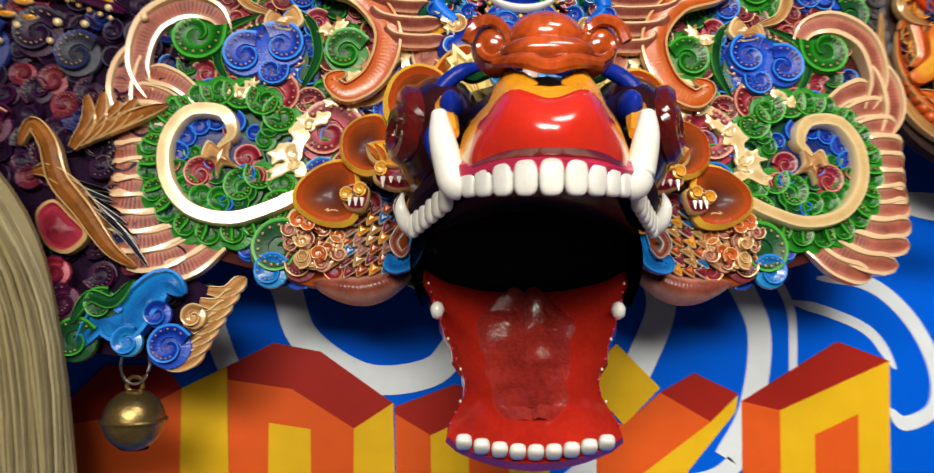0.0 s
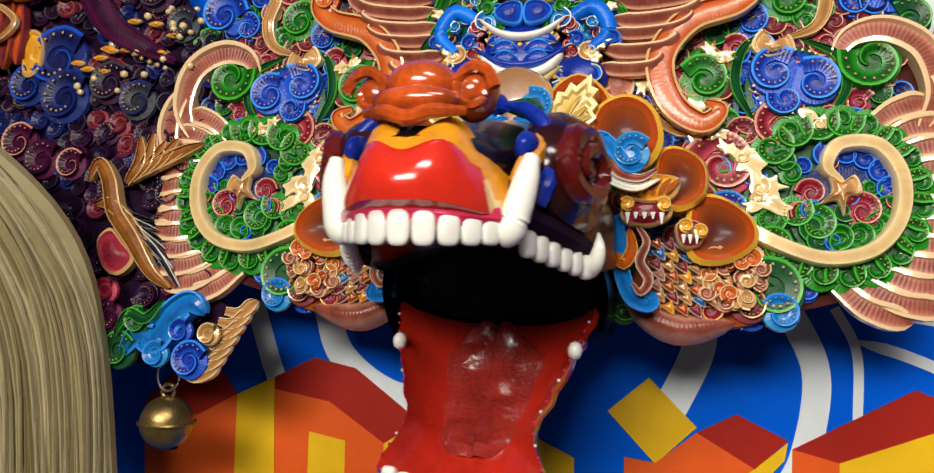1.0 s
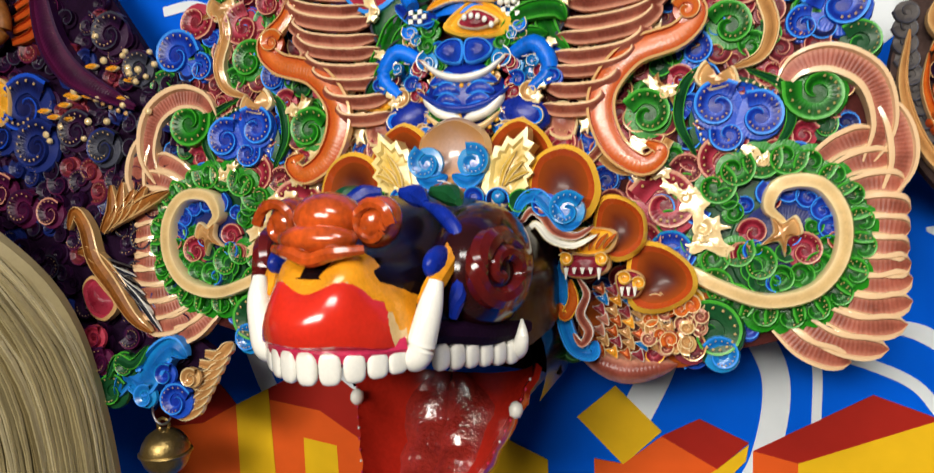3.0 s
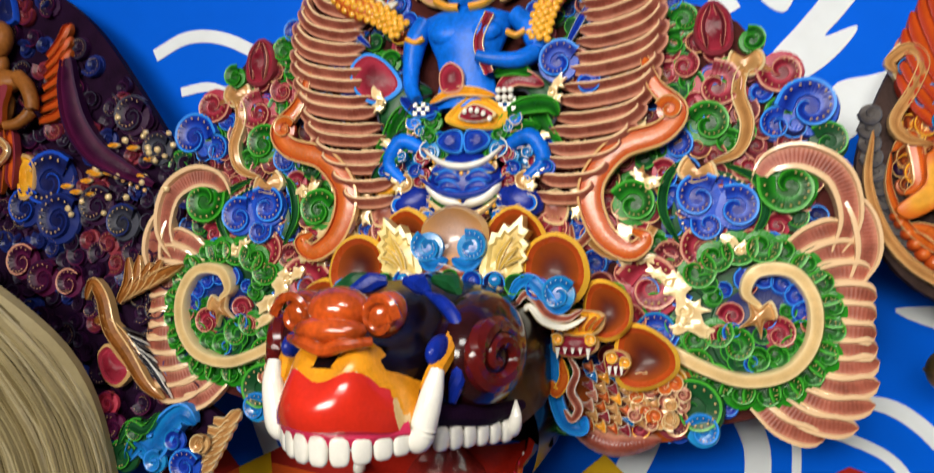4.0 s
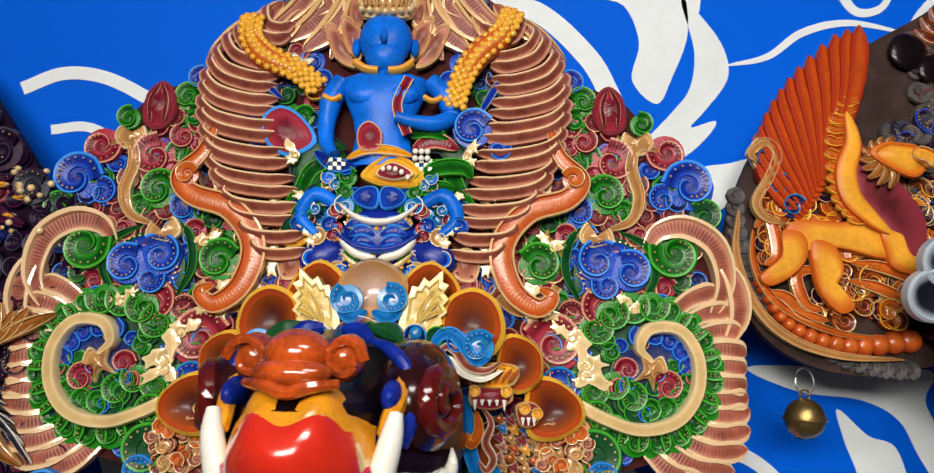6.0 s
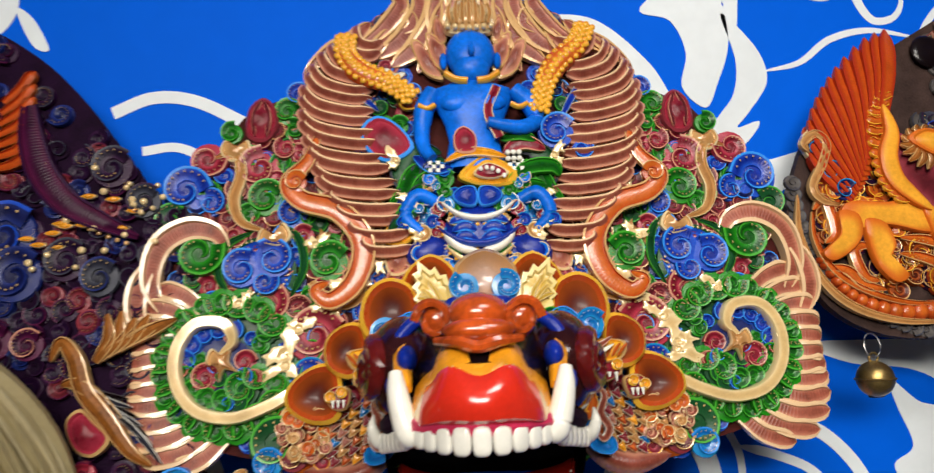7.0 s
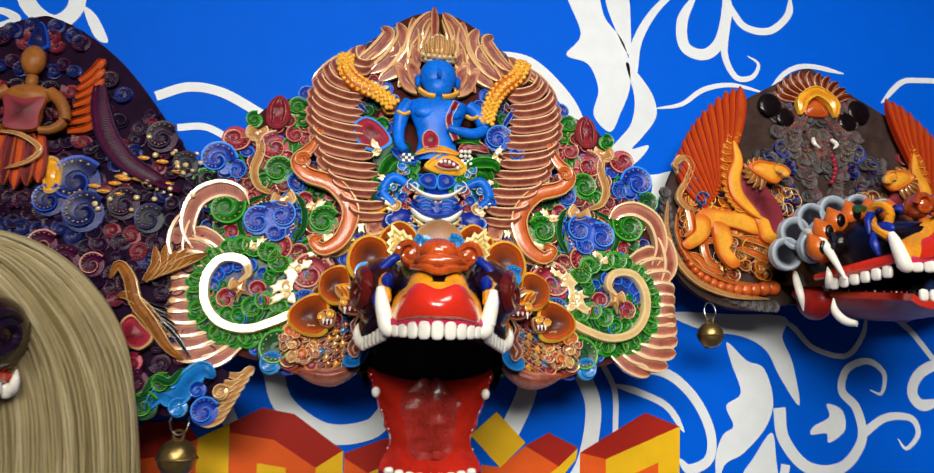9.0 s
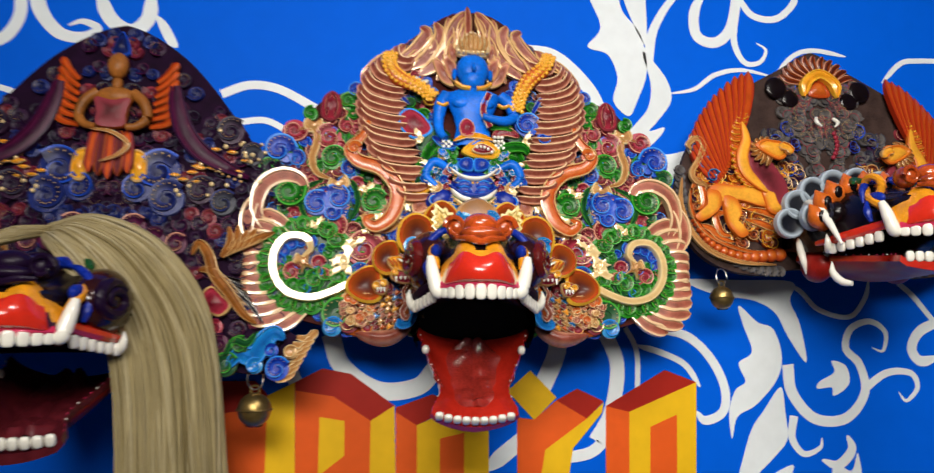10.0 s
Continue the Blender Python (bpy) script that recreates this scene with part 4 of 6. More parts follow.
band("belt", [(-3.3, 16.0), (-1.2, 16.9), (1.0, 16.9), (3.2, 16.4)], 1.0, 0.7, ["gold", "cream"], "both", 2.9, 0, None, False)
band("cloth_fold", [(-6.6, 17.0), (-4.6, 15.6), (-2.4, 15.6)], 1.5, 0.8, ["blue", "blue2"], "both", 2.0, 0, None, False)
for k in range(6):
    Geo().disc((3.4 + 0.6 * (k % 3), 16.9 - 0.7 * (k // 3)), 0.3, 0.3, 3.0).make("pearl", ["ivory"], CREST)
g = Geo()
g.dome([(-2.6, 31.4), (-2.5, 33.4), (-1.5, 34.8), (0, 35.8), (1.5, 34.8), (2.5, 33.4), (2.6, 31.4), (0, 31.0)], 1.3, 1.9, (1, 1, 0, 0))
for x in range(7):
    g.disc((-2.4 + 0.8 * x, 31.7 - 0.08 * (3 - abs(x - 3))), 0.34, 0.5, 3.2, (1, 1, 1, 1))
    g.ribbon([(-2.1 + 0.7 * x, 32.2), (-2.3 + 0.77 * x, 33.4), (-2.0 + 0.67 * x, 34.6 + 0.35 * (3 - abs(x - 3)))], 0.6, 0.6, "leaf", 2.9)
g.make("crown", ["tan", "cream"], CREST, "gold crown")
for s in (1, -1):
    Geo().ribbon(flip([(-2.9, 26.1), (-1.8, 25.4), (-0.5, 25.2)], s), 0.8, 0.7, "even", 3.0, ROUND, (0,) * 6).make("necklace", ["gold"], CREST)
    Geo().ribbon(flip([(-5.9, 22.6), (-5.0, 22.2), (-4.1, 22.6)], s), 0.6, 0.5, "even", 2.7, ROUND, (0,) * 6).make("armlet", ["gold"], CREST)
Geo().ribbon([(2.6, 24.4), (1.5, 21.5), (2.6, 18.5)], 1.0, 0.6, "even", 3.0).make("sash", ["crimson", "cream"], CREST)
# the bird mount beneath the figure
band("mount_wing", [(-3.6, 17.6), (-6.2, 17.9), (-7.9, 15.7), (-6.5, 13.3), (-3.5, 12.3)], 2.6, 1.2, ["dgreen", "slate"], "both", 1.0)
band("mount_wing", [(-4.4, 16.3), (-6.6, 15.3), (-7.8, 13.0), (-9.4, 11.3)], 1.8, 1.2, ["green", "green2"], "both", 1.2)
for k in range(5):
    band("plume", [(-3.2 - 0.9 * k, 14.6 - 0.5 * k), (-4.6 - 0.9 * k, 12.6 - 0.2 * k), (-4.4 - 1.1 * k, 10.8 + 0.1 * k)], 0.9, 0.7, ["green" if k % 2 else "blue", "sky" if k % 2 else "green2"], "leaf", 1.5)
petal("mount_beak", [(-2.0, 14.5), (-0.6, 16.0), (1.0, 16.9), (2.8, 16.2), (4.4, 14.8), (3.9, 13.5), (1.6, 13.2), (-0.6, 13.6)], 1.4, ["gold", "gold"], 2.0, None, False)
petal("mount_tongue", [(-0.4, 14.6), (1.2, 15.7), (3.4, 14.6), (2.0, 13.9), (0.4, 14.0)], 0.7, ["crimson", "cream"], 3.1, None, False)
for k in range(5):
    Geo().ball((0.4 + 0.6 * k, -3.9, 14.95 - 0.1 * (k - 1) ** 2), (0.24, 0.2, 0.3), 0, 8, 6).make("tooth", ["ivory"], CREST)
for s in (1, -1):
    Geo().dome([(s * 0.1, 13.2), (s * 1.6, 13.4), (s * 2.7, 12.4), (s * 1.9, 11.4), (s * 0.2, 11.2)], 1.0, 2.2, (1, 1, 0, 0)).make("mount_cheek", ["blue", "blue2"], CREST)
    Geo().ribbon([(s * 3.7, 8.4), (s * 2.2, 6.9), (0, 6.2)], 0.9, 0.7, "round", 2.5, ROUND, (0,) * 6).make("belly_band", ["ivory"], CREST)
    Geo().tube([(s * 3.4, -2.0, 11.2), (s * 6.2, -2.4, 12.6), (s * 7.6, -2.2, 10.4), (s * 6.0, -2.4, 8.6)], [0.6, 0.8, 0.75, 0.5], 0, 10).make("mount_arm", ["blue2"], CREST)
    Geo().ball((s * 5.4, -1.8, 6.6), (2.3, 1.1, 1.7), 0, 14, 8, Matrix.Rotation(s * 0.4, 4, "Y")).make("mount_thigh", ["blue"], CREST)
    for k in range(3):
        Geo().ribbon([(s * 0.2, 9.4 - 0.9 * k), (s * 1.5, 10.0 - 0.95 * k), (s * (3.1 - 0.3 * k), 9.4 - 0.9 * k)], 0.95, 0.5, "both", 2.6).make("mount_muscle", ["blue", "blue2"], CREST)
band("green_wing", [(3.2, 13.6), (5.4, 15.2), (8.0, 15.4), (9.0, 14.4)], 1.7, 1.0, ["green", "green2"], "both", 2.2, 0, None, False)
band("green_wing", [(3.4, 12.8), (5.4, 13.4), (7.4, 13.4)], 1.4, 0.9, ["green", "green2"], "both", 2.0, 0, None, False)
for k in range(5):
    band("green_wing", [(-3.4 - 0.7 * k, 16.6 - 1.4 * k), (-5.0 - 0.8 * k, 15.4 - 1.4 * k), (-6.2 - 0.8 * k, 13.2 - 1.2 * k)], 1.5, 0.9, ["green" if k % 2 else "dgreen", "green2" if k % 2 else "slate"], "leaf", 1.9, 0, None, False)
Geo().ball((0.0, -1.5, 8.6), (3.7, 1.3, 3.1)).make("mount_belly", ["blue"], CREST)
for k, (y, w) in enumerate(((322, 44), (352, 48), (374, 40))):
    y0 = [(-w * 0.087, 0), (-w * 0.045, -1.3), (0, -1.7), (w * 0.045, -1.3), (w * 0.087, 0)]
    v0 = 30.6 - (y - 100) * 0.0905
    Geo().ribbon([(a, v0 + b + 1.0) for a, b in y0], 0.75, 0.6, "both", 2.9, ROUND, (0,) * 6).make("collar", ["ivory" if k == 0 else "blue" if k == 1 else "cream"], CREST)
    bead_row([(a * 0.9, v0 + b + 0.4) for a, b in y0], 0.22, ["gold"], mirror=False, step=0.7, base=2.7)
petal("mount_haunch", [(-3.4, 9.4), (-5.1, 7.5), (-5.5, 5.1), (-3.3, 4.5), (-2.0, 6.3)], 1.4, ["blue", "sky"], 1.0)
curl([(-4.9, 6.0)][0], 1.7, ["blue", "blue2"], 0.3, 1.6, 1, 1.0, 1.0)
curl([(-5.7, 10.6)][0], 1.3, ["sky", "ivory"], 0.3, 1.4, 1, 0.8, 1.0)
petal("yellow_wing", [(-10.3, 8.4), (-8.9, 10.2), (-7.7, 9.6), (-6.4, 8.8), (-7.6, 7.6), (-9.5, 7.7)], 1.0, ["gold", "gold"], 1.0, None, False)
petal("claw", [(-9.9, 6.6), (-8.6, 7.8), (-6.9, 6.8), (-7.5, 4.7), (-9.4, 4.4)], 0.9, ["pink", "cream"], 0.8)
curl([(-8.3, 3.9)][0], 1.6, ["crimson", "pink"], 0.4, 1.5, 1, 0.9, 0.6)
for i in range(4):
    for j in range(3):
        if (i + j) % 2:
            both(lambda s: Geo().prism([(s * (3.6 + 0.42 * i) - 0.2, 16.0 - 0.42 * j - 0.2), (s * (3.6 + 0.42 * i) + 0.2, 16.0 - 0.42 * j - 0.2), (s * (3.6 + 0.42 * i) + 0.2, 16.0 - 0.42 * j + 0.2), (s * (3.6 + 0.42 * i) - 0.2, 16.0 - 0.42 * j + 0.2)], 0.3, 2.6, 0, False).make("checker", ["ivory"], CREST))
# small coloured scrolls crowded round the mount
rnd3 = random.Random(14)
for k in range(30):
    c = (-1.8 - 6.2 * rnd3.random(), 4.5 + 11.5 * rnd3.random())
    curl(c, 0.55 + 0.45 * rnd3.random(), [["blue", "sky"], ["green", "green2"], ["sky", "ivory"], ["crimson", "cream"], ["blue2", "cream"], ["tan", "cream"]][k % 6], 6 * rnd3.random(), 1.4, 1, 0.8, 1.6 + 0.8 * rnd3.random())
for c, q, a in (((-6.4, 8.6), 1.2, 2.4), ((-7.0, 12.4), 1.1, 3.0), ((-5.6, 5.6), 1.1, 4.0), ((-8.6, 16.8), 1.2, 2.2)):
    leaf_cluster(c, q, a, None, 2.2)
# scattered small gold leaves between the wings and the flanks
for x, y, q in ((596, 300, 0.2), (606, 322, 1.0), (586, 288, 2.0), (612, 352, 0.5), (560, 300, 1.6), (575, 318, 0.6), (540, 350, 0.3), (525, 362, 1.2), (600, 372, 2.1), (520, 250, 0.4)):
    c = ((x - 733) * 0.0845, 31.6 - (y - 100) * 0.0905)
    pts = [(c[0] + r * math.cos(q + a), c[1] + r * math.sin(q + a)) for a, r in ((0, 1.0), (0.8, 0.45), (1.6, 0.9), (2.5, 0.4), (3.3, 1.0), (4.1, 0.4), (4.9, 0.9), (5.6, 0.4))]
    petal("gold_leaf", pts, 0.8, ["tan", "cream"], 0.5)
# brown glossy lotus petals that crown the head, with blue curls at their feet
for pts, base in (([(-11.5, -4.9), (-11.9, -1.2), (-13.8, -0.9), (-15.6, -2.4), (-15.5, -5.0), (-13.4, -6.2)], 3.4), ([(-14.2, -9.6), (-14.4, -5.0), (-16.8, -4.7), (-19.2, -6.5), (-19.4, -8.7), (-16.8, -10.3)], 2.6), ([(-6.4, -1.2), (-6.5, 1.2), (-7.4, 2.7), (-9.5, 3.3), (-11.5, 2.0), (-12.2, -0.8), (-10.8, -3.0), (-7.6, -2.8)], 4.6), ([(-2.6, 1.6), (-2.8, 4.4), (-5.2, 6.0), (-7.6, 4.3), (-8.2, 1.8), (-5.4, 0.8)], 2.8)):
    for s in (1, -1):
        Geo().stand(flip(pts, s), 1.3, base).make("lotus_petal", ["brown", "gold", "orange"], CREST)
Geo().stand([(-3.1, 2.8), (-2.5, 4.7), (0.1, 5.9), (2.7, 4.7), (3.3, 2.8), (2.4, 0.2), (-2.2, 0.2)], 1.6, 4.6, (1, 1, 1, 0, 0, 0)).make("lotus_petal", ["eyewhite", "tan"], CREST, "glossy peach middle petal")
SAW = [(2.5, -1.1), (2.7, 0.6), (2.9, 2.2), (3.5, 2.5), (3.7, 3.3), (4.3, 3.2), (4.8, 4.1), (5.3, 3.7), (6.5, 4.8), (6.5, 3.7), (7.1, 3.4), (6.6, 2.7), (7.1, 2.1), (6.6, 1.5), (7.0, 0.9), (6.4, 0.4), (6.6, -0.2), (5.9, -0.6), (4.6, -2.2), (3.4, -2.0)]
for s in (1, -1):
    # toothed pale yellow leaf with a turquoise eye
    Geo().dome(flip(SAW, s), 0.8, 5.9, (1, 1, 0, 0), ((1, -2.0), (0.97, 0.7), (0.72, 0.75), (0.6, 0.35), (0.3, 0.5)), 0.7, 2).make("brow_leaf", ["lemon", "lemon"], CREST, "toothed pale yellow leaf")
    for k in range(3):
        Geo().ribbon(flip([(4.2 + 0.3 * k, -0.4 + 0.3 * k), (4.6 + 0.6 * k, 1.2 - 0.2 * k), (5.6 + 0.5 * k, 2.8 - 0.9 * k)], s), 0.45, 0.4, "both", 6.4).make("leaf_vein", ["lemon", "cream"], CREST)
    Geo().disc((s * 4.2, -1.0), 0.95, 0.5, 6.5, (0, 0, 0, 0)).make("leaf_eye_rim", ["cream"], CREST)
    Geo().disc((s * 4.2, -1.0), 0.6, 0.5, 6.9, (0, 0, 0, 0)).make("leaf_eye", ["sky"], CREST)
    # blue wave that ends in a curl, with rose and white beneath
    Geo().volute((s * 9.7, -2.2), 1.5, 0.5, 1.7, s, 1.1, 6.6).make("blue_curl", ["sky", "sky", "ivory"], CREST)
    Geo().ribbon(flip([(5.4, -3.0), (6.2, -1.4), (7.4, -1.0), (8.6, -2.2), (9.6, -3.4), (10.8, -3.1)], s), 1.2, 0.8, "both", 6.7).make("blue_curl", ["sky", "blue2"], CREST)
    Geo().ribbon(flip([(5.8, -3.6), (6.8, -2.2), (7.8, -2.6), (8.8, -3.8), (10.4, -4.2), (11.8, -3.4)], s), 0.8, 0.7, "both", 6.6).make("rose_curl", ["pink", "ivory"], CREST)
    Geo().ribbon(flip([(6.4, -4.0), (7.2, -3.2), (8.4, -4.4), (10.2, -4.9), (12.0, -4.1)], s), 0.7, 0.6, "both", 6.4).make("white_curl", ["ivory", "cream"], CREST)
    Geo().volute((s * 2.0, 1.9), 1.45, 2.0, 1.7, -s, 1.0, 6.3).make("blue_curl", ["sky", "sky", "ivory"], CREST)
    Geo().ribbon([(s * 2.9, 1.0), (s * 1.6, 0.3), (s * 0.2, 0.9)], 1.2, 0.8, "both", 6.4).make("blue_curl", ["sky", "blue2"], CREST)
Geo().ribbon([(-2.6, -0.4), (-0.9, 0.1), (1.0, -0.5), (2.6, -0.2)], 0.8, 0.7, "both", 6.4).make("rose_curl", ["pink", "ivory"], CREST)
for k in range(9):
    x = (k - 4) * 2.0
    Geo().volute((x, -0.8 - 0.12 * abs(x)), 1.05, k, 1.4, 1, 1.2, 6.2).make("brow_scroll", [["navy", "blue2", "cream"], ["dgreen", "green2", "cream"], ["blue", "sky", "cream"]][k % 3], CREST)
# cheek ornament: a small dragon face, wavy stripes and a scroll
for s in (1, -1):
    g = Geo()
    g.dome(flip([(-21.9, -11.5), (-21.2, -9.1), (-18.3, -8.2), (-14.7, -8.2), (-11.1, -9.3), (-9.7, -11.7), (-11.3, -14.1), (-14.8, -15.0), (-18.7, -14.9), (-21.1, -13.6)], s), 1.6, 0.2, (0, 0, 0, 0))
    g.make("cheek_pad", ["brown"], CREST)
rnd4 = random.Random(31)
TINTS = [["orange", "cream"], ["sky", "ivory"], ["crimson", "ivory"], ["gold", "cream"], ["pink", "ivory"], ["tan", "cream"]]
for i in range(6):
    for j in range(7):
        c = (-11.8 - 1.05 * i - 0.3 * (j % 2), -8.4 - 0.85 * j - 0.1 * i)
        if i * 0.9 + j < 9.5:
            for s in (1, -1):
                Geo().dome(flip([(c[0] + r * math.cos(a), c[1] + r * math.sin(a)) for a, r in ((0.2, 0.7), (1.1, 0.3), (1.9, 0.62), (3.0, 0.4), (4.1, 0.72), (5.2, 0.34))], s), 0.5, 1.9 + 0.3 * rnd4.random(), (1, 1, 0, 0)).make("cheek_scale", TINTS[(j + (i % 2) * 2 + rnd4.randrange(2)) % 6], CREST)
for x, y, r, mats in ((478, 592, 2.6, ["dgreen", "green2"]), (500, 606, 1.5, ["maroon", "tan"]), (470, 612, 1.5, ["sky", "blue2"]), (500, 566, 1.4, ["gold", "cream"]), (536, 612, 1.2, ["crimson", "gold"])):
    curl(((x - 733) * 0.0815, 31.6 - (y - 100) * 0.0885), r, mats, 0.4, 1.6, 1, 1.0, 1.2)
band("cheek_scroll", [(-8.7, -6.4), (-8.9, -9.0), (-9.2, -11.4), (-10.0, -13.2), (-11.3, -13.6), (-11.6, -12.6)], 1.3, 1.0, ["sky", "blue2"], "round", 3.6)
band("cheek_scroll", [(-10.2, -7.4), (-11.0, -8.8), (-10.5, -10.4), (-11.2, -11.8), (-10.6, -12.8), (-9.9, -12.0)], 0.8, 0.9, ["pink", "ivory"], "both", 4.4)
band("cheek_scroll", [(-9.6, -7.6), (-9.9, -9.4), (-9.2, -10.6), (-8.8, -9.6)], 1.0, 0.9, ["orange", "gold"], "both", 4.2)
# small dragon faces with ridged gold caps, red mouths and white fangs
petal("small_cap", [(-8.6, -4.6), (-9.6, -3.6), (-11.6, -3.4), (-13.5, -3.8), (-13.0, -5.4), (-10.6, -5.8)], 1.2, ["gold", "tan"], 4.8)
for k in range(7):
    band("cap_ridge", [(-9.1 - 0.55 * k, -5.5 + 0.05 * k), (-9.1 - 0.62 * k, -4.6), (-9.5 - 0.66 * k, -3.8 - 0.03 * k)], 0.4, 0.5, ["orange", "tan"], "both", 5.7)
petal("small_face", [(-9.0, -6.0), (-10.6, -5.4), (-12.6, -5.6), (-12.9, -6.8), (-11.2, -7.6), (-9.2, -7.3)], 1.3, ["crimson", "tan"], 4.4)
petal("small_face", [(-13.2, -7.2), (-14.6, -6.8), (-15.6, -7.6), (-15.0, -9.0), (-13.6, -9.0)], 1.1, ["crimson", "tan"], 3.6)
for u, v, w in ((-9.5, -6.0, 5.6), (-12.3, -6.0, 5.6), (-14.0, -7.5, 4.6), (-15.1, -7.9, 4.6)):
    curl((u, v), 0.55, ["gold", "cream"], 0.4, 1.3, 1, 0.7, w, None, True, "small_eye")
for k in range(5):
    for s in (1, -1):
        Geo().tube([(s * (9.5 + 0.65 * k), -5.9, -6.7), (s * (9.5 + 0.65 * k), -6.0, -7.2 - 0.4 * (k in (0, 4)))], [0.22, 0.06], 0, 6, 3).make("small_fang", ["ivory"], CREST)
        if k < 3:
            Geo().tube([(s * (13.8 + 0.5 * k), -4.9, -8.2), (s * (13.8 + 0.5 * k), -5.0, -8.9)], [0.2, 0.06], 0, 6, 3).make("small_fang", ["ivory"], CREST)
for k in range(26):
    c = (-15.6 - 4.6 * rnd4.random(), -9.2 - 4.0 * rnd4.random())
    curl(c, 0.5 + 0.35 * rnd4.random(), [["tan", "cream"], ["orange", "cream"], ["pink", "cream"]][k % 3], 6 * rnd4.random(), 1.3, 1, 0.8, 1.9 + 0.8 * rnd4.random(), None, True, "gold_scroll")


# ---- the dragon heads ----
def head_grid(rows):
    """Rows of (x, forward, z) in centimetres, turned into the head's own axes in metres."""
    return [[(x * CM, -d * CM, z * CM) for x, d, z in r] for r in rows]


def upper_jaw(parent, m, skin, lip, swirl, rim, knob, boss=True):
    """Snout with lips, teeth, tusks, nose knob and cheek swirls, looking along -y."""
    g = Geo()
    rows = []
    for d, hw, lo, top in ((-3, 9.6, -3.5, 5.0), (2, 9.8, -4.2, 6.2), (7, 9.2, -4.6, 6.6), (12, 8.2, -4.4, 5.6), (16, 6.9, -3.8, 4.2), (20, 6.0, -3.0, 3.8), (23, 5.2, -2.4, 3.4), (24.6, 4.2, -1.8, 2.6)):
        row = []
        for k in range(17):
            a = math.pi * k / 16
            c, s = math.cos(a), math.sin(a)
            row.append((hw * math.copysign(abs(c) ** 0.75, c), d - 4.4 * abs(c) ** 2 * min(1, max(0, (d - 12) / 10)), lo + (top - lo) * s**0.7))
        rows.append(row)
    g.grid(head_grid(rows), 0)
    g.add(head_grid([rows[-1]])[0], [tuple(range(17))], 0)
    roof = [[(x * 0.9, d - 0.5, z - 0.3) for x, d, z in r[::16]] for r in rows]
    g.grid(head_grid([[(p[0][0] + (p[1][0] - p[0][0]) * k / 6, p[0][1], p[0][2] + 2.0 * math.sin(math.pi * k / 6)) for k in range(7)] for p in roof]), 0)
    jaw = g.make("upper_jaw", [skin], parent, "glossy dark lacquered snout", True, m)
    # the red lip: a two-lobed pad with a cream and gold flame border
    out = lambda x: 25.2 - 0.15 * x * x
    for name, mat, grow, push in (("lip_border", "gold", 1.0, 0.0), ("lip_band", rim, 0.93, 0.35), ("lip", lip, 0.81, 0.75)):
        rows = []
        for i in range(9):
            f = i / 8
            row = []
            for k in range(21):
                x = (k / 10 - 1) * 5.5 * (0.35 + 0.65 * grow)
                hi = (3.4 + 0.75 * math.cos(x * 1.15 + math.pi) * (abs(x) < 3.4) - 0.09 * x * x) * grow + (0.4 if grow > 0.95 else 0)
                lo = -1.6 - 0.02 * x * x
                z = lo + (hi - lo) * f
                row.append((x * (1 - 0.1 * f), out(x) - 1.3 * f + push + 1.0 * math.sin(math.pi * f) - 0.9 * (f in (0.0, 1.0)) - 0.5 * (abs(k - 10) == 10), z))
            rows.append(row)
        Geo().grid(head_grid(rows), 0).make(name, [mat], jaw)
    for s in (1, -1):
        g = Geo()
        pts = [(s * 5.4, 20.0, -1.2), (s * 6.4, 17, -1.8), (s * 7.9, 13, -2.6), (s * 8.9, 7, -3.2)]
        g.tube([(x, -d, z) for x, d, z in pts], [0.7, 0.8, 0.8, 0.5], 0, 8)
        g.make("side_lip", ["plum" if skin == "black" and lip == "red" and rim == "cream" else lip], jaw)
        # cheek swirl
        coil, e0, e1 = [], Vector((s * 0.80, -0.60, 0.08)), Vector((s * 0.60, 0.80, 0.0))
        for k in range(15):
            a, q = 0.6 + k * 0.75, 0.64 * (1 - k / 16)
            way = (e0 + e1 * q * math.cos(a) + Vector((0, 0, 1)) * q * math.sin(a)).normalized()
            coil.append((s * 6.7 + 3.4 * way.x, -10.6 + 7.0 * way.y, 1.6 + 4.5 * way.z))
        if boss:
            Geo().tube(coil, [(0.3, 0.6)[k] if k < 2 else 0.95 - 0.04 * k for k in range(15)], 0, 8, 4).make("cheek_swirl", [swirl], jaw)
        if boss:
            Geo().ball((s * 6.7, -10.6, 1.6), (3.4, 7.0, 4.5), 0, 24, 14).make("cheek_boss", ["cheek" if skin == "black" else skin], jaw)
        Geo().ball((s * 5.8, -17.4, 2.7), (0.8, 2.2, 1.1)).make("side_scroll", ["blue"], jaw)
        Geo().tube([(s * 3.6, -14.0, 6.2), (s * 5.2, -14.8, 5.6), (s * 6.6, -15.6, 4.2), (s * 6.9, -16.2, 2.2)], [0.2, 0.55, 0.5, 0.2], 0, 10).make("side_scroll", ["blue"], jaw)
        Geo().tube([(s * 6.9, -17.0, 2.4), (s * 7.0, -17.2, 0.8), (s * 6.7, -17.6, -0.8)], [0.2, 0.6, 0.3], 0, 8).make("side_scroll", ["blue"], jaw)
        Geo().tube([(s * 2.6, -10.0, 6.9), (s * 4.4, -10.4, 6.6), (s * 5.4, -11.8, 6.2)], [0.4, 0.8, 0.3], 0, 8).make("brow_scroll", ["dgreen"], jaw)
        Geo().tube([(s * 0.8, -11.6, 6.9), (s * 2.2, -12.0, 6.7), (s * 3.4, -13.2, 6.2)], [0.4, 0.8, 0.3], 0, 8).make("brow_scroll", ["blue"], jaw)
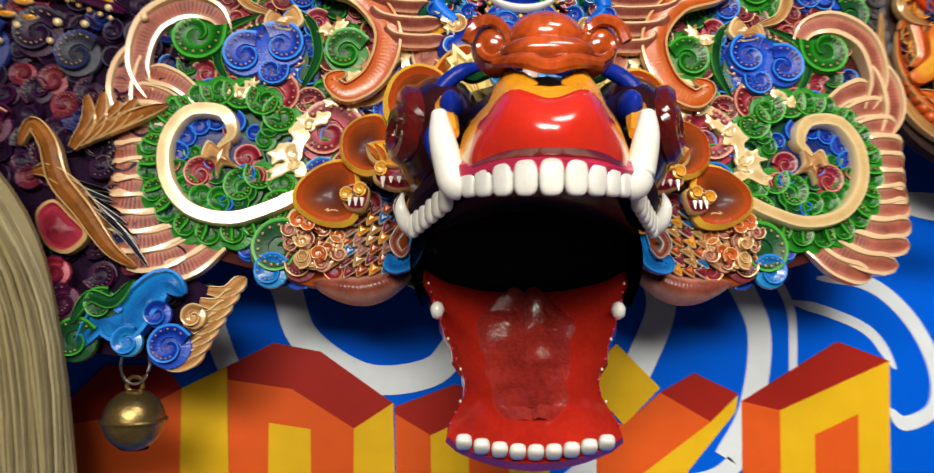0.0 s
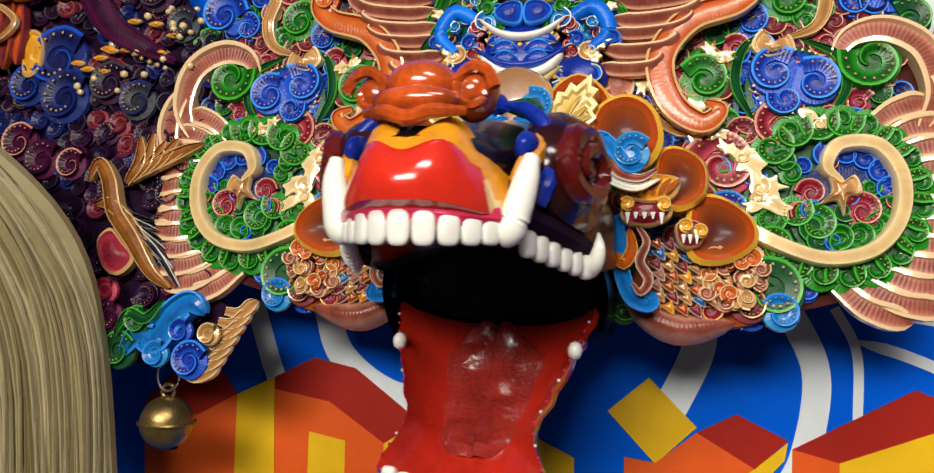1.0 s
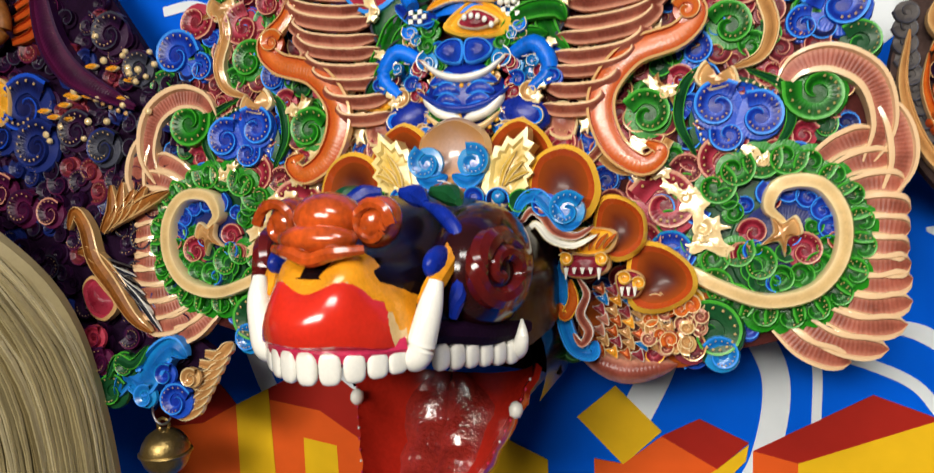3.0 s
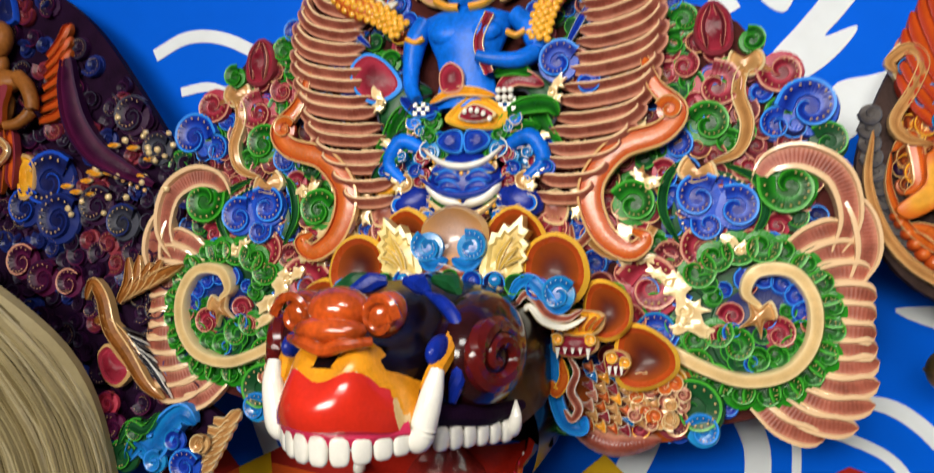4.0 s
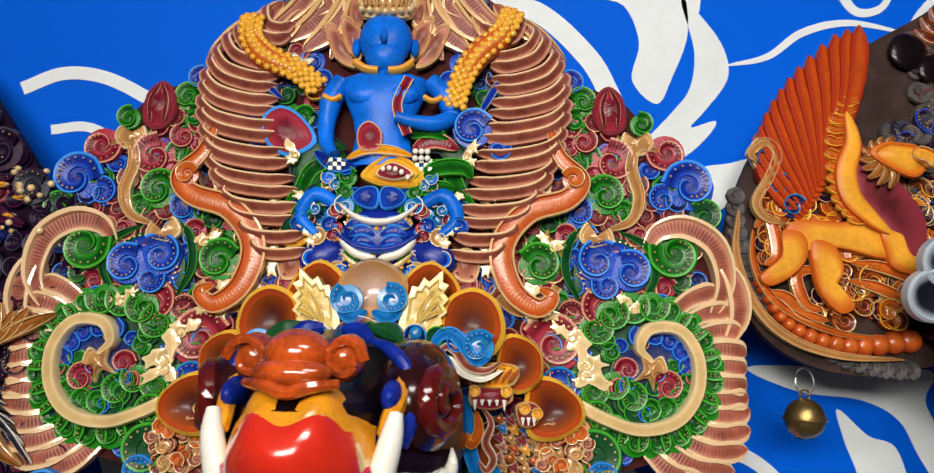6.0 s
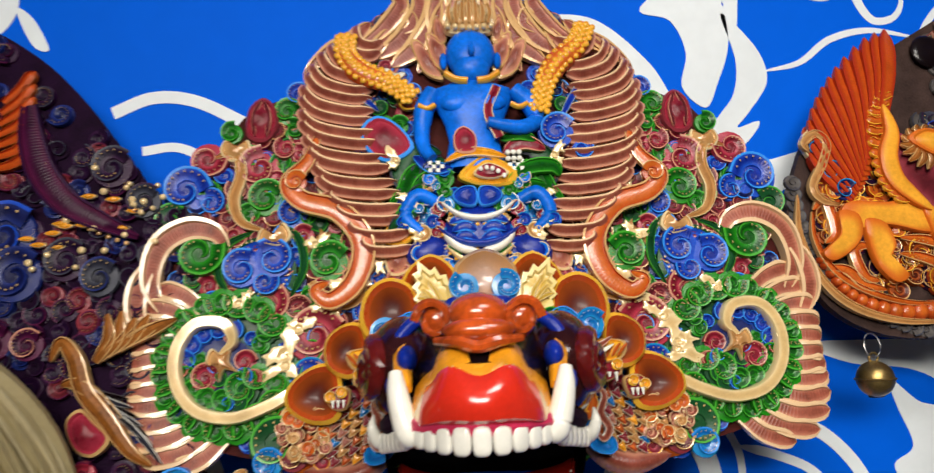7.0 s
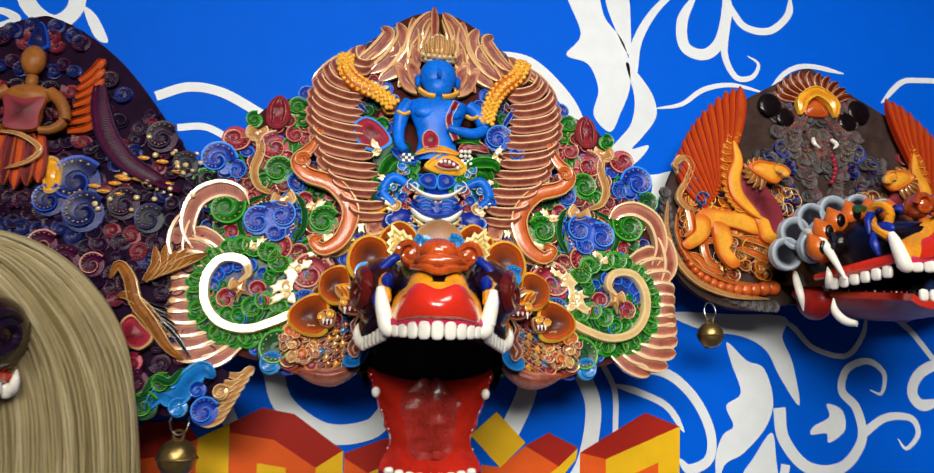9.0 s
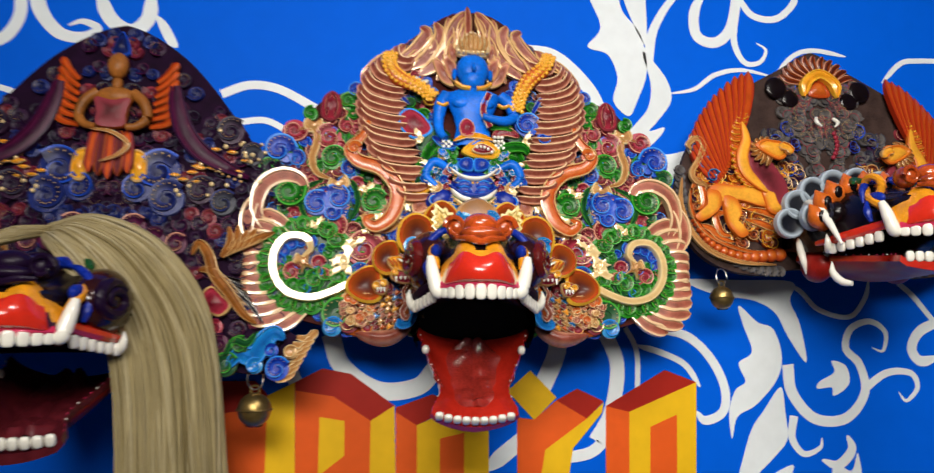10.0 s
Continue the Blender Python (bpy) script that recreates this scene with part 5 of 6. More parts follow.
        Geo().tube([(s * 5.8, -15.5, 4.2), (s * 6.3, -16.8, 3.0), (s * 6.0, -18.8, 1.6), (s * 5.6, -20.2, 0.6)], [0.2, 0.6, 0.7, 0.4], 0, 8).make("side_flame", ["gold"], jaw)
        # tusk
        Geo().tube([(s * 4.9, -21.0, -2.7), (s * 5.5, -21.0, -2.4), (s * 5.9, -20.8, -1.2), (s * 6.3, -20.4, 0.5), (s * 6.5, -19.8, 1.9)], [0.75, 0.95, 0.92, 0.8, 0.5], 0, 14).make("tusk", ["ivory"], jaw, "curved white tusk")
        Geo().tube([(s * 8.9, -9.8, -4.6), (s * 9.3, -10.6, -4.0), (s * 9.6, -11.0, -3.0), (s * 9.5, -10.6, -2.0)], [0.5, 0.6, 0.45, 0.1], 0, 10).make("tusk", ["ivory"], jaw, "curved white tusk")
        for k in range(6):
            f = k / 5
            x, d = s * (6.1 + 2.6 * f), 18.4 - 7.6 * f
            Geo().ball((x, -d, -3.1 - 1.2 * f), (0.42, 0.72, 0.85), 0, 14, 8, Matrix.Rotation(-s * 0.33, 4, "Z"), 0.65).make("tooth", ["ivory"], jaw)
    for x in (-4.55, -3.7, -2.65, -1.4, 0.0, 1.4, 2.65, 3.7, 4.55):
        turn = Matrix.Rotation(math.atan(0.31 * x), 4, "Z")
        Geo().ball((x, -(25.2 - 0.155 * x * x), -2.55), (0.70, 0.36, 1.02 - 0.01 * x * x), 0, 16, 10, turn, 0.62).make("tooth", ["ivory"], jaw)
    Geo().tube([((k - 4) * 1.15, -(24.6 - 0.155 * ((k - 4) * 1.15) ** 2), -1.75) for k in range(9)], [0.8] * 9, 0, 8).make("gum", ["gum"], jaw)
    # nose knob
    g = Geo()
    g.ball((0, -20.0, 5.9), (2.5, 2.3, 1.7))
    g.ball((0, -21.6, 4.7), (3.0, 1.5, 1.0))
    nose = g.make("nose", [knob], jaw, "glossy chestnut nose knob", True, Matrix.Translation((0, -0.030, 0.004)) @ Matrix.Scale(0.93, 4))
    for s in (1, -1):
        Geo().ball((s * 3.3, -18.8, 5.5), (1.5, 2.1, 1.8), 0, 16, 10, Matrix.Rotation(s * 0.5, 3, "Y").to_4x4()).make("nostril", [knob], nose)
        coil = [(s * (3.6 + (1.5 - 0.1 * k) * math.cos(k * 0.8)), -20.9 + 0.06 * k, 5.5 + (1.6 - 0.11 * k) * math.sin(k * 0.8)) for k in range(12)]
        Geo().tube(coil, [0.42 - 0.02 * k for k in range(12)], 0, 6, 3).make("nostril_ridge", [knob], nose)
    Geo().tube([(-3.4, -21.6, 4.0), (-1.6, -22.6, 3.9), (0, -22.8, 3.5), (1.6, -22.6, 3.9), (3.4, -21.6, 4.0)], [0.3, 0.5, 0.5, 0.5, 0.3], 0, 8).make("nose_fold", [knob], nose)
    return jaw


def lower_jaw(parent, m, length=15.0, swing=50.0, inside="jaw", tongue="tongue", scoop=5.2):
    """A scooped jaw hinged at its back: rows run from the hinge to the tip."""
    top = m @ Matrix.Rotation(radians(swing), 4, "X")
    n, rows, back = 15, [], []
    for i in range(n):
        f = i / (n - 1)
        d = length * f
        hw = 8.3 - 3.6 * min(1, f * 1.35) ** 1.2 + 1.6 * max(0, f - 0.72) / 0.28 * (f > 0.72)
        deep = scoop * math.sin(math.pi * (0.12 + 0.70 * (1 - f))) * (1 - 0.55 * f)
        row = []
        for k in range(15):
            x = k / 7 - 1
            edge = 0.22 * math.sin(i * 2.6) * (abs(x) > 0.99)
            row.append((hw * x * (1.0 + edge * 0.12), d + 1.4 * (1 - x * x) * (f > 0.9), -deep * (1 - abs(x) ** 2.6) + 0.4 * (abs(x) > 0.9)))
        rows.append(row)
        back.append([(x * 1.03, d, z - 0.9 - 0.5 * (1 - abs(x) / hw)) for x, d, z in row])
    g = Geo().grid(head_grid(rows), 0).grid(head_grid(back), 1)
    for a, b in ((0, 0), (-1, -1)):
        g.grid(head_grid([[r[a] for r in rows], [r[b] for r in back]]), 0)
    g.grid(head_grid([rows[-1], back[-1]]), 0)
    jaw = g.make("lower_jaw", [inside, "dred"], parent, "gaping red lacquered lower jaw", True, top)
    # tongue with moulded ridges
    rows = []
    for i in range(17):
        f = i / 16
        hw = 5.2 * (1 - 0.4 * f) * (0.35 + 0.65 * min(1, f * 5)) * (1 if f < 0.9 else 0.75)
        deep = scoop * math.sin(math.pi * (0.12 + 0.70 * (1 - 0.8 * f))) * (1 - 0.44 * f)
        rows.append([(hw * (k / 5 - 1), 0.6 + length * 0.80 * f, -deep + 1.5 - 1.2 * (k / 5 - 1) ** 4 + 0.12 * math.sin(f * 34) + 0.22 * math.sin(f * 21 + k) - 0.5 * (k == 5) - 1.0 * (f > 0.97)) for k in range(11)])
    Geo().grid(head_grid(rows), 0).make("tongue", [tongue], jaw, "wet-looking ridged dark red tongue")
    for k in range(9):
        x = (k - 4) * 1.25
        Geo().ball((x, -(length + 1.1 - 0.03 * x * x), 0.25), (0.60, 0.42, 0.8), 0, 14, 8, None, 0.65).make("tooth", ["ivory"], jaw)
    for s in (1, -1):
        for k in range(15):
            f = 0.10 + 0.84 * k / 14
            hw = 8.3 - 3.6 * min(1, f * 1.35) ** 1.2 + 1.6 * max(0, f - 0.72) / 0.28 * (f > 0.72)
            big = 0.75 if k == 3 else 0.13
            Geo().ball((s * hw, -length * f, 0.55), (big * 0.8, big, big), 0, 8, 6).make("tooth" if k == 3 else "rim_bead", ["ivory" if k == 3 or k % 3 == 0 else "gum"], jaw)
    return jaw


HEAD = Matrix.Translation((-0.007, -0.06, -0.06)) @ Matrix.Rotation(radians(-5.7), 4, "Z") @ Matrix.Diagonal((0.96, 0.89, 1, 1))
upper_jaw(MASK, HEAD, "black", "red", "oxblood", "cream", "chestnut")
lower_jaw(MASK, HEAD @ Matrix.Translation((0, -0.015, -0.075)), 15.0, 52.0)
# added black sheet behind the open mouth, in place of the shade there
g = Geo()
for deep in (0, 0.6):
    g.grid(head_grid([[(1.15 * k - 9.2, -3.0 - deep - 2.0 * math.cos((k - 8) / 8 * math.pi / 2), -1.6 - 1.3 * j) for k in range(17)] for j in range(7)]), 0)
g.make("mouth_shade", ["black"], MASK, "black sheet standing in for the shade in the mouth", True, HEAD)
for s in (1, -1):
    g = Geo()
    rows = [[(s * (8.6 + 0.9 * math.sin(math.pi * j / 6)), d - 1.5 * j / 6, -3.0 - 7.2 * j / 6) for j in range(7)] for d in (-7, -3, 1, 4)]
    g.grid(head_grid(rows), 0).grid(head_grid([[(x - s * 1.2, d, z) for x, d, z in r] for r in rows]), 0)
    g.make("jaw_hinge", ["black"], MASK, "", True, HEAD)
    Geo().ribbon([(s * 9.5, -13.4), (s * 13.5, -15.2), (s * 18.0, -14.6)], 2.6, 2.4, "both", 0.4, ROUND, (0,) * 6).make("ear_flap", ["pink"], CREST)


# ---- small brass bells on wire rings ----
def bell(at, label, size=1.0):
    ob = thing("bell", Matrix.Translation(at) @ Matrix.Scale(size, 4), label, "bell", "brass bells")
    Geo().ball((0, 0, -2.6), (1.9, 1.9, 1.9), 0, 20, 14).make("bell_body", ["brass"], ob)
    Geo().tube([(1.95 * math.cos(k * math.tau / 12), 1.95 * math.sin(k * math.tau / 12), -2.6) for k in range(13)], [0.13] * 13, 0, 6, 2).make("band", ["brass"], ob)
    Geo().ball((0, 0, -4.35), (1.0, 0.2, 0.25), 0, 8, 6).make("slot", ["black"], ob)
    Geo().tube([(0.5 * math.cos(k * math.tau / 10), 0, -0.4 + 0.5 * math.sin(k * math.tau / 10)) for k in range(11)], [0.13] * 11, 0, 6, 2).make("loop", ["brass"], ob)
    Geo().tube([(0.9 * math.cos(k * math.tau / 10), 0.2 * math.sin(k * math.tau / 10), 0.9 + 1.25 * math.sin(k * math.tau / 10)) for k in range(11)], [0.09] * 11, 0, 6, 2).make("wire_ring", ["steel"], ob)
    return ob


bell((-0.325, -0.13, 1.388), "round aged brass bell on wire ring below purple crest", 1.3)
bell((0.412, -0.122, 1.555), "round aged brass bell on wire ring below orange crest")


# ---- the dark mask with the orange winged beasts ----
MASK_R = thing("dragon_mask", Matrix.Translation((0.63, -0.09, 1.70)), "dark dragon mask with orange winged-beast crest on blue wall", "mask", "masks on the wall")
HALF_R = [(-1.3, 27.9), (-6.3, 24.8), (-11.4, 21.9), (-17.4, 18.1), (-21.8, 13.7), (-24.7, 9.7), (-26.8, 5.3), (-28.2, 1.0), (-28.1, -3.2), (-26.8, -6.9), (-24.0, -10.5), (-19.2, -12.8), (-12.9, -13.3), (-7.9, -12.2)]
CREST_R = Geo().prism([*HALF_R, *[(-u, v) for u, v in reversed(HALF_R)]], 1.2, -1.2, 0, True, 3).make("crest", ["umber"], MASK_R, "dusty carved leather crest", True, crest_frame((0, 0, 0), 8.5))
R = dict(parent=CREST_R)
HEAD_R = Matrix.Translation((-0.005, -0.035, -0.055)) @ Matrix.Scale(0.97, 4)
for k in range(22):
    f = k / 21
    a = radians(172 + 100 * f)
    curl((-11.5 + 15.6 * math.cos(a), 2.6 + 15.2 * math.sin(a)), 1.0, ["grey", "slate"], a, 1.3, 1, 0.7, -0.2, CREST_R, True, "lace_scroll")
band("rim_band", [(-27.0, 3.1), (-27.6, -1.6), (-26.1, -6.5), (-23.0, -9.7), (-18.0, -11.4), (-11.6, -11.7)], 1.0, 0.9, ["tan", "tan"], "both", 0.5, **R)
band("rim_band", [(-25.7, 1.1), (-26.0, -2.1), (-24.6, -5.6), (-21.4, -8.0), (-16.7, -9.5), (-11.4, -9.6)], 0.8, 0.9, ["orange", "tan"], "both", 0.6, **R)
for k in range(15):
    f = k / 14
    c = spline([(-25.5, -4.4), (-22.7, -8.4), (-17.3, -10.4), (-10.3, -9.8)], 14)[int(f * 41)]
    for s in (1, -1):
        Geo().disc((s * c[0], c[1]), 0.45 + 0.75 * f, 0.9, 0.4).make("orange_bead", ["orange"], CREST_R)
# winged beast over a tangle of gold tendrils
rnd = random.Random(21)
for k in range(130):
    u, v = -25 + 20 * rnd.random(), -8 + 14 * rnd.random()
    if math.hypot(u + 11, v - 3) < 14.5:
        curl((u, v), 0.8 + 0.5 * rnd.random(), [["brown", "gold"], ["orange", "gold"], ["brown", "tan"], ["violet", "tan"]][k % 4], 6 * rnd.random(), 1.4, 1, 0.9, 0.1, CREST_R)
for k in range(18):
    u, v = -24 + 9 * rnd.random(), 6 + 9 * rnd.random()
    curl((u, v), 0.9 + 0.4 * rnd.random(), [["orange", "gold"], ["sky", "tan"], ["maroon", "pink"]][k % 3], 6 * rnd.random(), 1.4, 1, 0.6, 0.0, CREST_R)
TIPS = spline([(-24.6, 8.6), (-24.2, 12.0), (-22.8, 14.8), (-21.0, 17.3), (-18.7, 19.8), (-15.8, 22.2), (-13.2, 23.2)], 8)
for k in range(13):
    f = k / 12
    tip = TIPS[int(f * 48)]
    root = (-20.6 + 3.6 * f, 2.4 + 6.4 * f**1.3)
    mid = (0.45 * root[0] + 0.55 * tip[0] - 0.4 + 0.9 * f, 0.45 * root[1] + 0.55 * tip[1] - 0.9 + 0.6 * f)
    band("wing_feather", [root, mid, tuple(tip)], 2.5, 0.8, ["scarlet", "orange"], "feather", 0.5 + 0.05 * k, 0.4, CREST_R, True, WING, (0, 0, 0, 0, 0, 0))
EDGE = spline([(-16.6, 14.2), (-18.0, 11.2), (-18.3, 7.2), (-18.0, 3.9), (-16.6, 1.8)], 6)
for k in range(13):
    a = EDGE[int(k / 12 * 24)]
    band("covert", [(a[0] + 2.2, a[1] + 0.4 - 0.02 * k), (a[0] + 1.0, a[1] + 0.1), (a[0], a[1] + 0.5)], 1.25, 0.7, ["orange", "gold"], "feather", 1.5 + 0.02 * k, **R)
band("wing_arm", [(-15.9, 13.2), (-15.6, 9.9), (-16.6, 6.9), (-16.3, 4.2), (-14.6, 2.2), (-12.6, 0.6)], 2.3, 0.9, ["amber", "gold"], "both", 1.8, 0, CREST_R, True, PLATEAU, (0,) * 6)
for s in (1, -1):
    # bulging dark eye inside the crescent
    Geo().ball((s * 7.6, -10.2, 1.4), (1.9, 2.2, 2.0), 0, 16, 10).make("eyeball", ["black"], MASK_R, "", True, HEAD_R)
    Geo().tube([(s * (9.2 + 0.25 * math.cos(q)), -10.4 + 1.5 * math.cos(q * 0.6283), 1.4 + 1.5 * math.sin(q * 0.6283)) for q in range(11)], [0.3] * 11, 0, 6, 2).make("eye_rim", ["slate"], MASK_R, "", True, HEAD_R)
LION = ((1, 0), (0.985, 0.85), (0.92, 1.0), (0.5, 1.04))


def lion_part(name, pts, h, mats, base):
    for s in (1, -1):
        Geo().dome(flip(pts, s), h, base, (0, 0, 0), LION, 1.0).make(name, mats, CREST_R)


lion_part("beast_chest", [(-15.7, 9.9), (-13.4, 9.2), (-10.9, 5.9), (-8.7, 2.0), (-9.6, -1.6), (-11.6, -1.0), (-13.5, 1.8), (-15.9, 5.2)], 0.8, ["maroon"], 1.2)
lion_part("beast_body", [(-22.9, 0.6), (-21.4, 2.0), (-17.0, 1.8), (-13.4, 2.6), (-11.2, 0.4), (-11.0, -1.6), (-13.4, -1.9), (-17.6, -0.9), (-21.0, -1.2), (-22.4, -1.6)], 0.8, ["amber"], 0.9)
lion_part("beast_leg", [(-23.2, 0.8), (-21.0, 0.4), (-20.9, -1.9), (-22.4, -3.7), (-24.7, -4.8), (-25.7, -3.8), (-23.5, -1.8)], 0.8, ["amber"], 1.2)
lion_part("beast_leg", [(-20.3, -0.2), (-18.1, -0.6), (-17.3, -3.0), (-18.2, -4.9), (-16.5, -6.6), (-18.0, -7.4), (-19.8, -5.5), (-20.4, -3.0)], 0.8, ["amber"], 1.1)
lion_part("beast_leg", [(-13.4, 1.4), (-11.4, 1.6), (-10.6, -1.4), (-8.6, -2.6), (-9.6, -3.6), (-12.4, -2.9), (-13.2, -0.8)], 0.8, ["amber"], 1.2)
petal("beast_head", [(-14.6, 8.5), (-13.0, 9.7), (-11.0, 9.6), (-9.6, 9.3), (-8.6, 7.6), (-9.2, 6.6), (-10.4, 6.0), (-12.4, 6.8)], 0.8, ["amber", "amber"], 2.9, **R)
band("beast_muzzle", [(-10.6, 8.4), (-9.2, 8.0), (-8.4, 7.0)], 1.5, 0.9, ["amber", "tan"], "round", 3.6, **R)
for k in range(9):
    a = radians(75 + 24 * k)
    band("beast_mane", [(-12.4 + 1.0 * math.cos(a), 8.2 + 0.9 * math.sin(a)), (-12.4 + 2.1 * math.cos(a + 0.2), 8.0 + 1.8 * math.sin(a + 0.2)), (-12.4 + 2.9 * math.cos(a), 7.7 + 2.7 * math.sin(a))], 0.8, 0.7, ["flesh", "tan"], "leaf", 2.6, **R)
band("beast_tail", [(-22.6, 1.6), (-24.7, 2.2), (-25.5, 3.8), (-24.0, 6.4), (-23.1, 8.8), (-24.2, 10.0), (-25.7, 8.9), (-25.0, 7.9)], 1.0, 0.9, ["tan", "tan"], "round", 1.0, **R)
for c, r in (((-22.9, 5.6), 1.2), ((-21.6, 3.4), 1.2), ((-24.3, 8.3), 0.9)):
    curl(c, r, ["navy", "sky"], 0.4, 1.5, 1, 0.8, 0.8, CREST_R)
for pts in ([(-25.6, 1.2), (-24.2, 2.4), (-23.6, -1.4), (-24.8, -2.6)], [(-19.2, -3.0), (-21.8, -3.4), (-21.2, -6.4), (-19.4, -7.0)], [(-16.2, -2.2), (-13.6, -2.6), (-11.2, -3.4), (-9.6, -4.6)], [(-16.6, -4.0), (-14.2, -4.6), (-12.2, -5.4), (-10.6, -5.6)], [(-25.0, -5.2), (-23.0, -5.8), (-21.4, -7.4), (-18.8, -8.0)]):
    band("flame_tendril", pts, 1.3, 0.8, ["orange", "tan"], "both", 0.7, **R)
for x, y, r, mats in ((1166, 312, 1.3, ["orange", "gold"]), (1170, 340, 1.5, ["brown", "tan"]), (1180, 290, 1.8, ["sky", "tan"]), (1240, 378, 1.6, ["brown", "gold"]), (1270, 392, 1.5, ["brown", "tan"]), (1300, 378, 1.6, ["orange", "tan"]), (1210, 402, 1.2, ["brown", "tan"]), (1320, 392, 1.5, ["orange", "gold"]), (1252, 405, 1.2, ["orange", "gold"]), (1180, 368, 1.2, ["violet", "orange"])):
    curl(((x - 1363) * 0.1155, 22.3 - (y - 140) * 0.1105), r, mats, 0.5, 1.5, 1, 1.0, 0.3, CREST_R)
band("rim_scroll", [(-23.1, 4.1), (-24.1, 6.7), (-25.2, 9.1), (-24.0, 10.4), (-23.3, 9.1)], 1.2, 0.9, ["tan", "cream"], "both", 0.4, **R)
# grey middle panel with dark roundels and the flame arch
rnd = random.Random(11)
for k in range(110):
    u, v = -12 * rnd.random(), 5 + 17 * rnd.random()
    if u < -11 + 0.5 * (v - 5) and v > 12:
        u *= 0.6
    curl((u, v), 0.9 + 0.5 * rnd.random(), [["grey", "slate"], ["slate", "violet"], ["grey", "grey"], ["violet", "blue"], ["grey", "maroon"]][k % 5 if u < -5 else (0, 2, 4)[k % 3]], 6 * rnd.random(), 1.4, 1, 0.8, 0.1, CREST_R)
for c, r in (((-8.0, 20.6), 2.1), ((-5.6, 18.6), 1.7)):
    for s in (1, -1):
        Geo().disc((s * c[0], c[1]), r, 0.4, 0.7, (0, 0, 0, 0)).make("roundel", ["black"], CREST_R)
for k in range(11):
    a = radians(20 + 14 * k)
    Geo().ribbon([(3.4 * math.cos(a), 20.6 + 3.2 * math.sin(a)), (6.0 * math.cos(a + 0.1), 20.8 + 5.0 * math.sin(a + 0.1)), (7.4 * math.cos(a), 21.0 + 6.4 * math.sin(a))], 1.2, 0.9, "leaf", 0.5).make("sun_ray", ["brown", "pink"], CREST_R)
Geo().ribbon([(-3.2, 19.0), (-2.6, 21.6), (0, 23.2), (2.6, 21.6), (3.2, 19.0)], 1.9, 1.3, "round", 1.0).make("flame_arch", ["gold", "gold"], CREST_R)
petal("arch_field", [(-2.0, 19.2), (-1.4, 21.6), (0, 22.4), (1.4, 21.6), (2.0, 19.2)], 0.8, ["orange", "orange"], 0.6, CREST_R, False)
for s in (1, -1):
    Geo().tube([(s * 1.6, -1.6, 14.8), (s * 2.0, -2.2, 13.8), (s * 1.2, -2.4, 12.9)], [0.3, 0.35, 0.1], 0, 8).make("small_tusk", ["ivory"], CREST_R)
for k in range(7):
    Geo().disc((1.8 + 0.3 * k - 0.07 * k * k, 12.2 - 0.75 * k), 0.4, 0.5, 1.0).make("red_bead", ["crimson"], CREST_R)
# head
upper_jaw(MASK_R, HEAD_R, "black", "red", "grey", "gold", "chestnut", False)
lower_jaw(MASK_R, HEAD_R @ Matrix.Translation((0, 0.0, -0.050)), 23.0, 4.0, "jaw", "tongue", 3.0)
for k in range(9):
    a = math.pi * (k + 0.5) / 9
    for ring, (rx, rz, r, d) in enumerate(((12.4, 9.6, 2.5, 4.6), (9.8, 7.2, 2.4, 6.8))):
        b = a + (0.14 if ring else 0)
        c = (rx * math.cos(b), -d, -2.0 + rz * math.sin(b) ** 0.8)
        if ring and k == 8:
            continue
        Geo().dome([(c[0] + r * math.cos(q * 0.5236), c[2] + r * math.sin(q * 0.5236)) for q in range(12)], 1.0, d, (0, 0, 0, 0), ((1, -0.6), (1.0, 0.5), (0.9, 0.75), (0.55, 0.3)), 0.1, 3).make("cloud_petal", ["cloud"], MASK_R, "", True, HEAD_R)
for k in range(10):
    a = math.pi * (k + 0.5) / 10
    c = (10.3 * math.cos(a), -8.8, -0.4 + 7.6 * math.sin(a) ** 0.8)
    Geo().tube([(c[0] * 0.85, c[1], c[2] - 2.0), (c[0], c[1] - 0.6, c[2] - 0.4), (c[0] * 1.12, c[1] - 0.4, c[2] + 1.6)], [1.0, 1.7, 0.15], 0, 10).make("brow_flame", ["orange"], MASK_R, "", True, HEAD_R)
    Geo().ball((c[0] * 1.0, c[1] - 2.0, c[2] - 0.5), (0.7, 0.35, 1.0), 0, 12, 8).make("flame_heart", ["black"], MASK_R, "", True, HEAD_R)
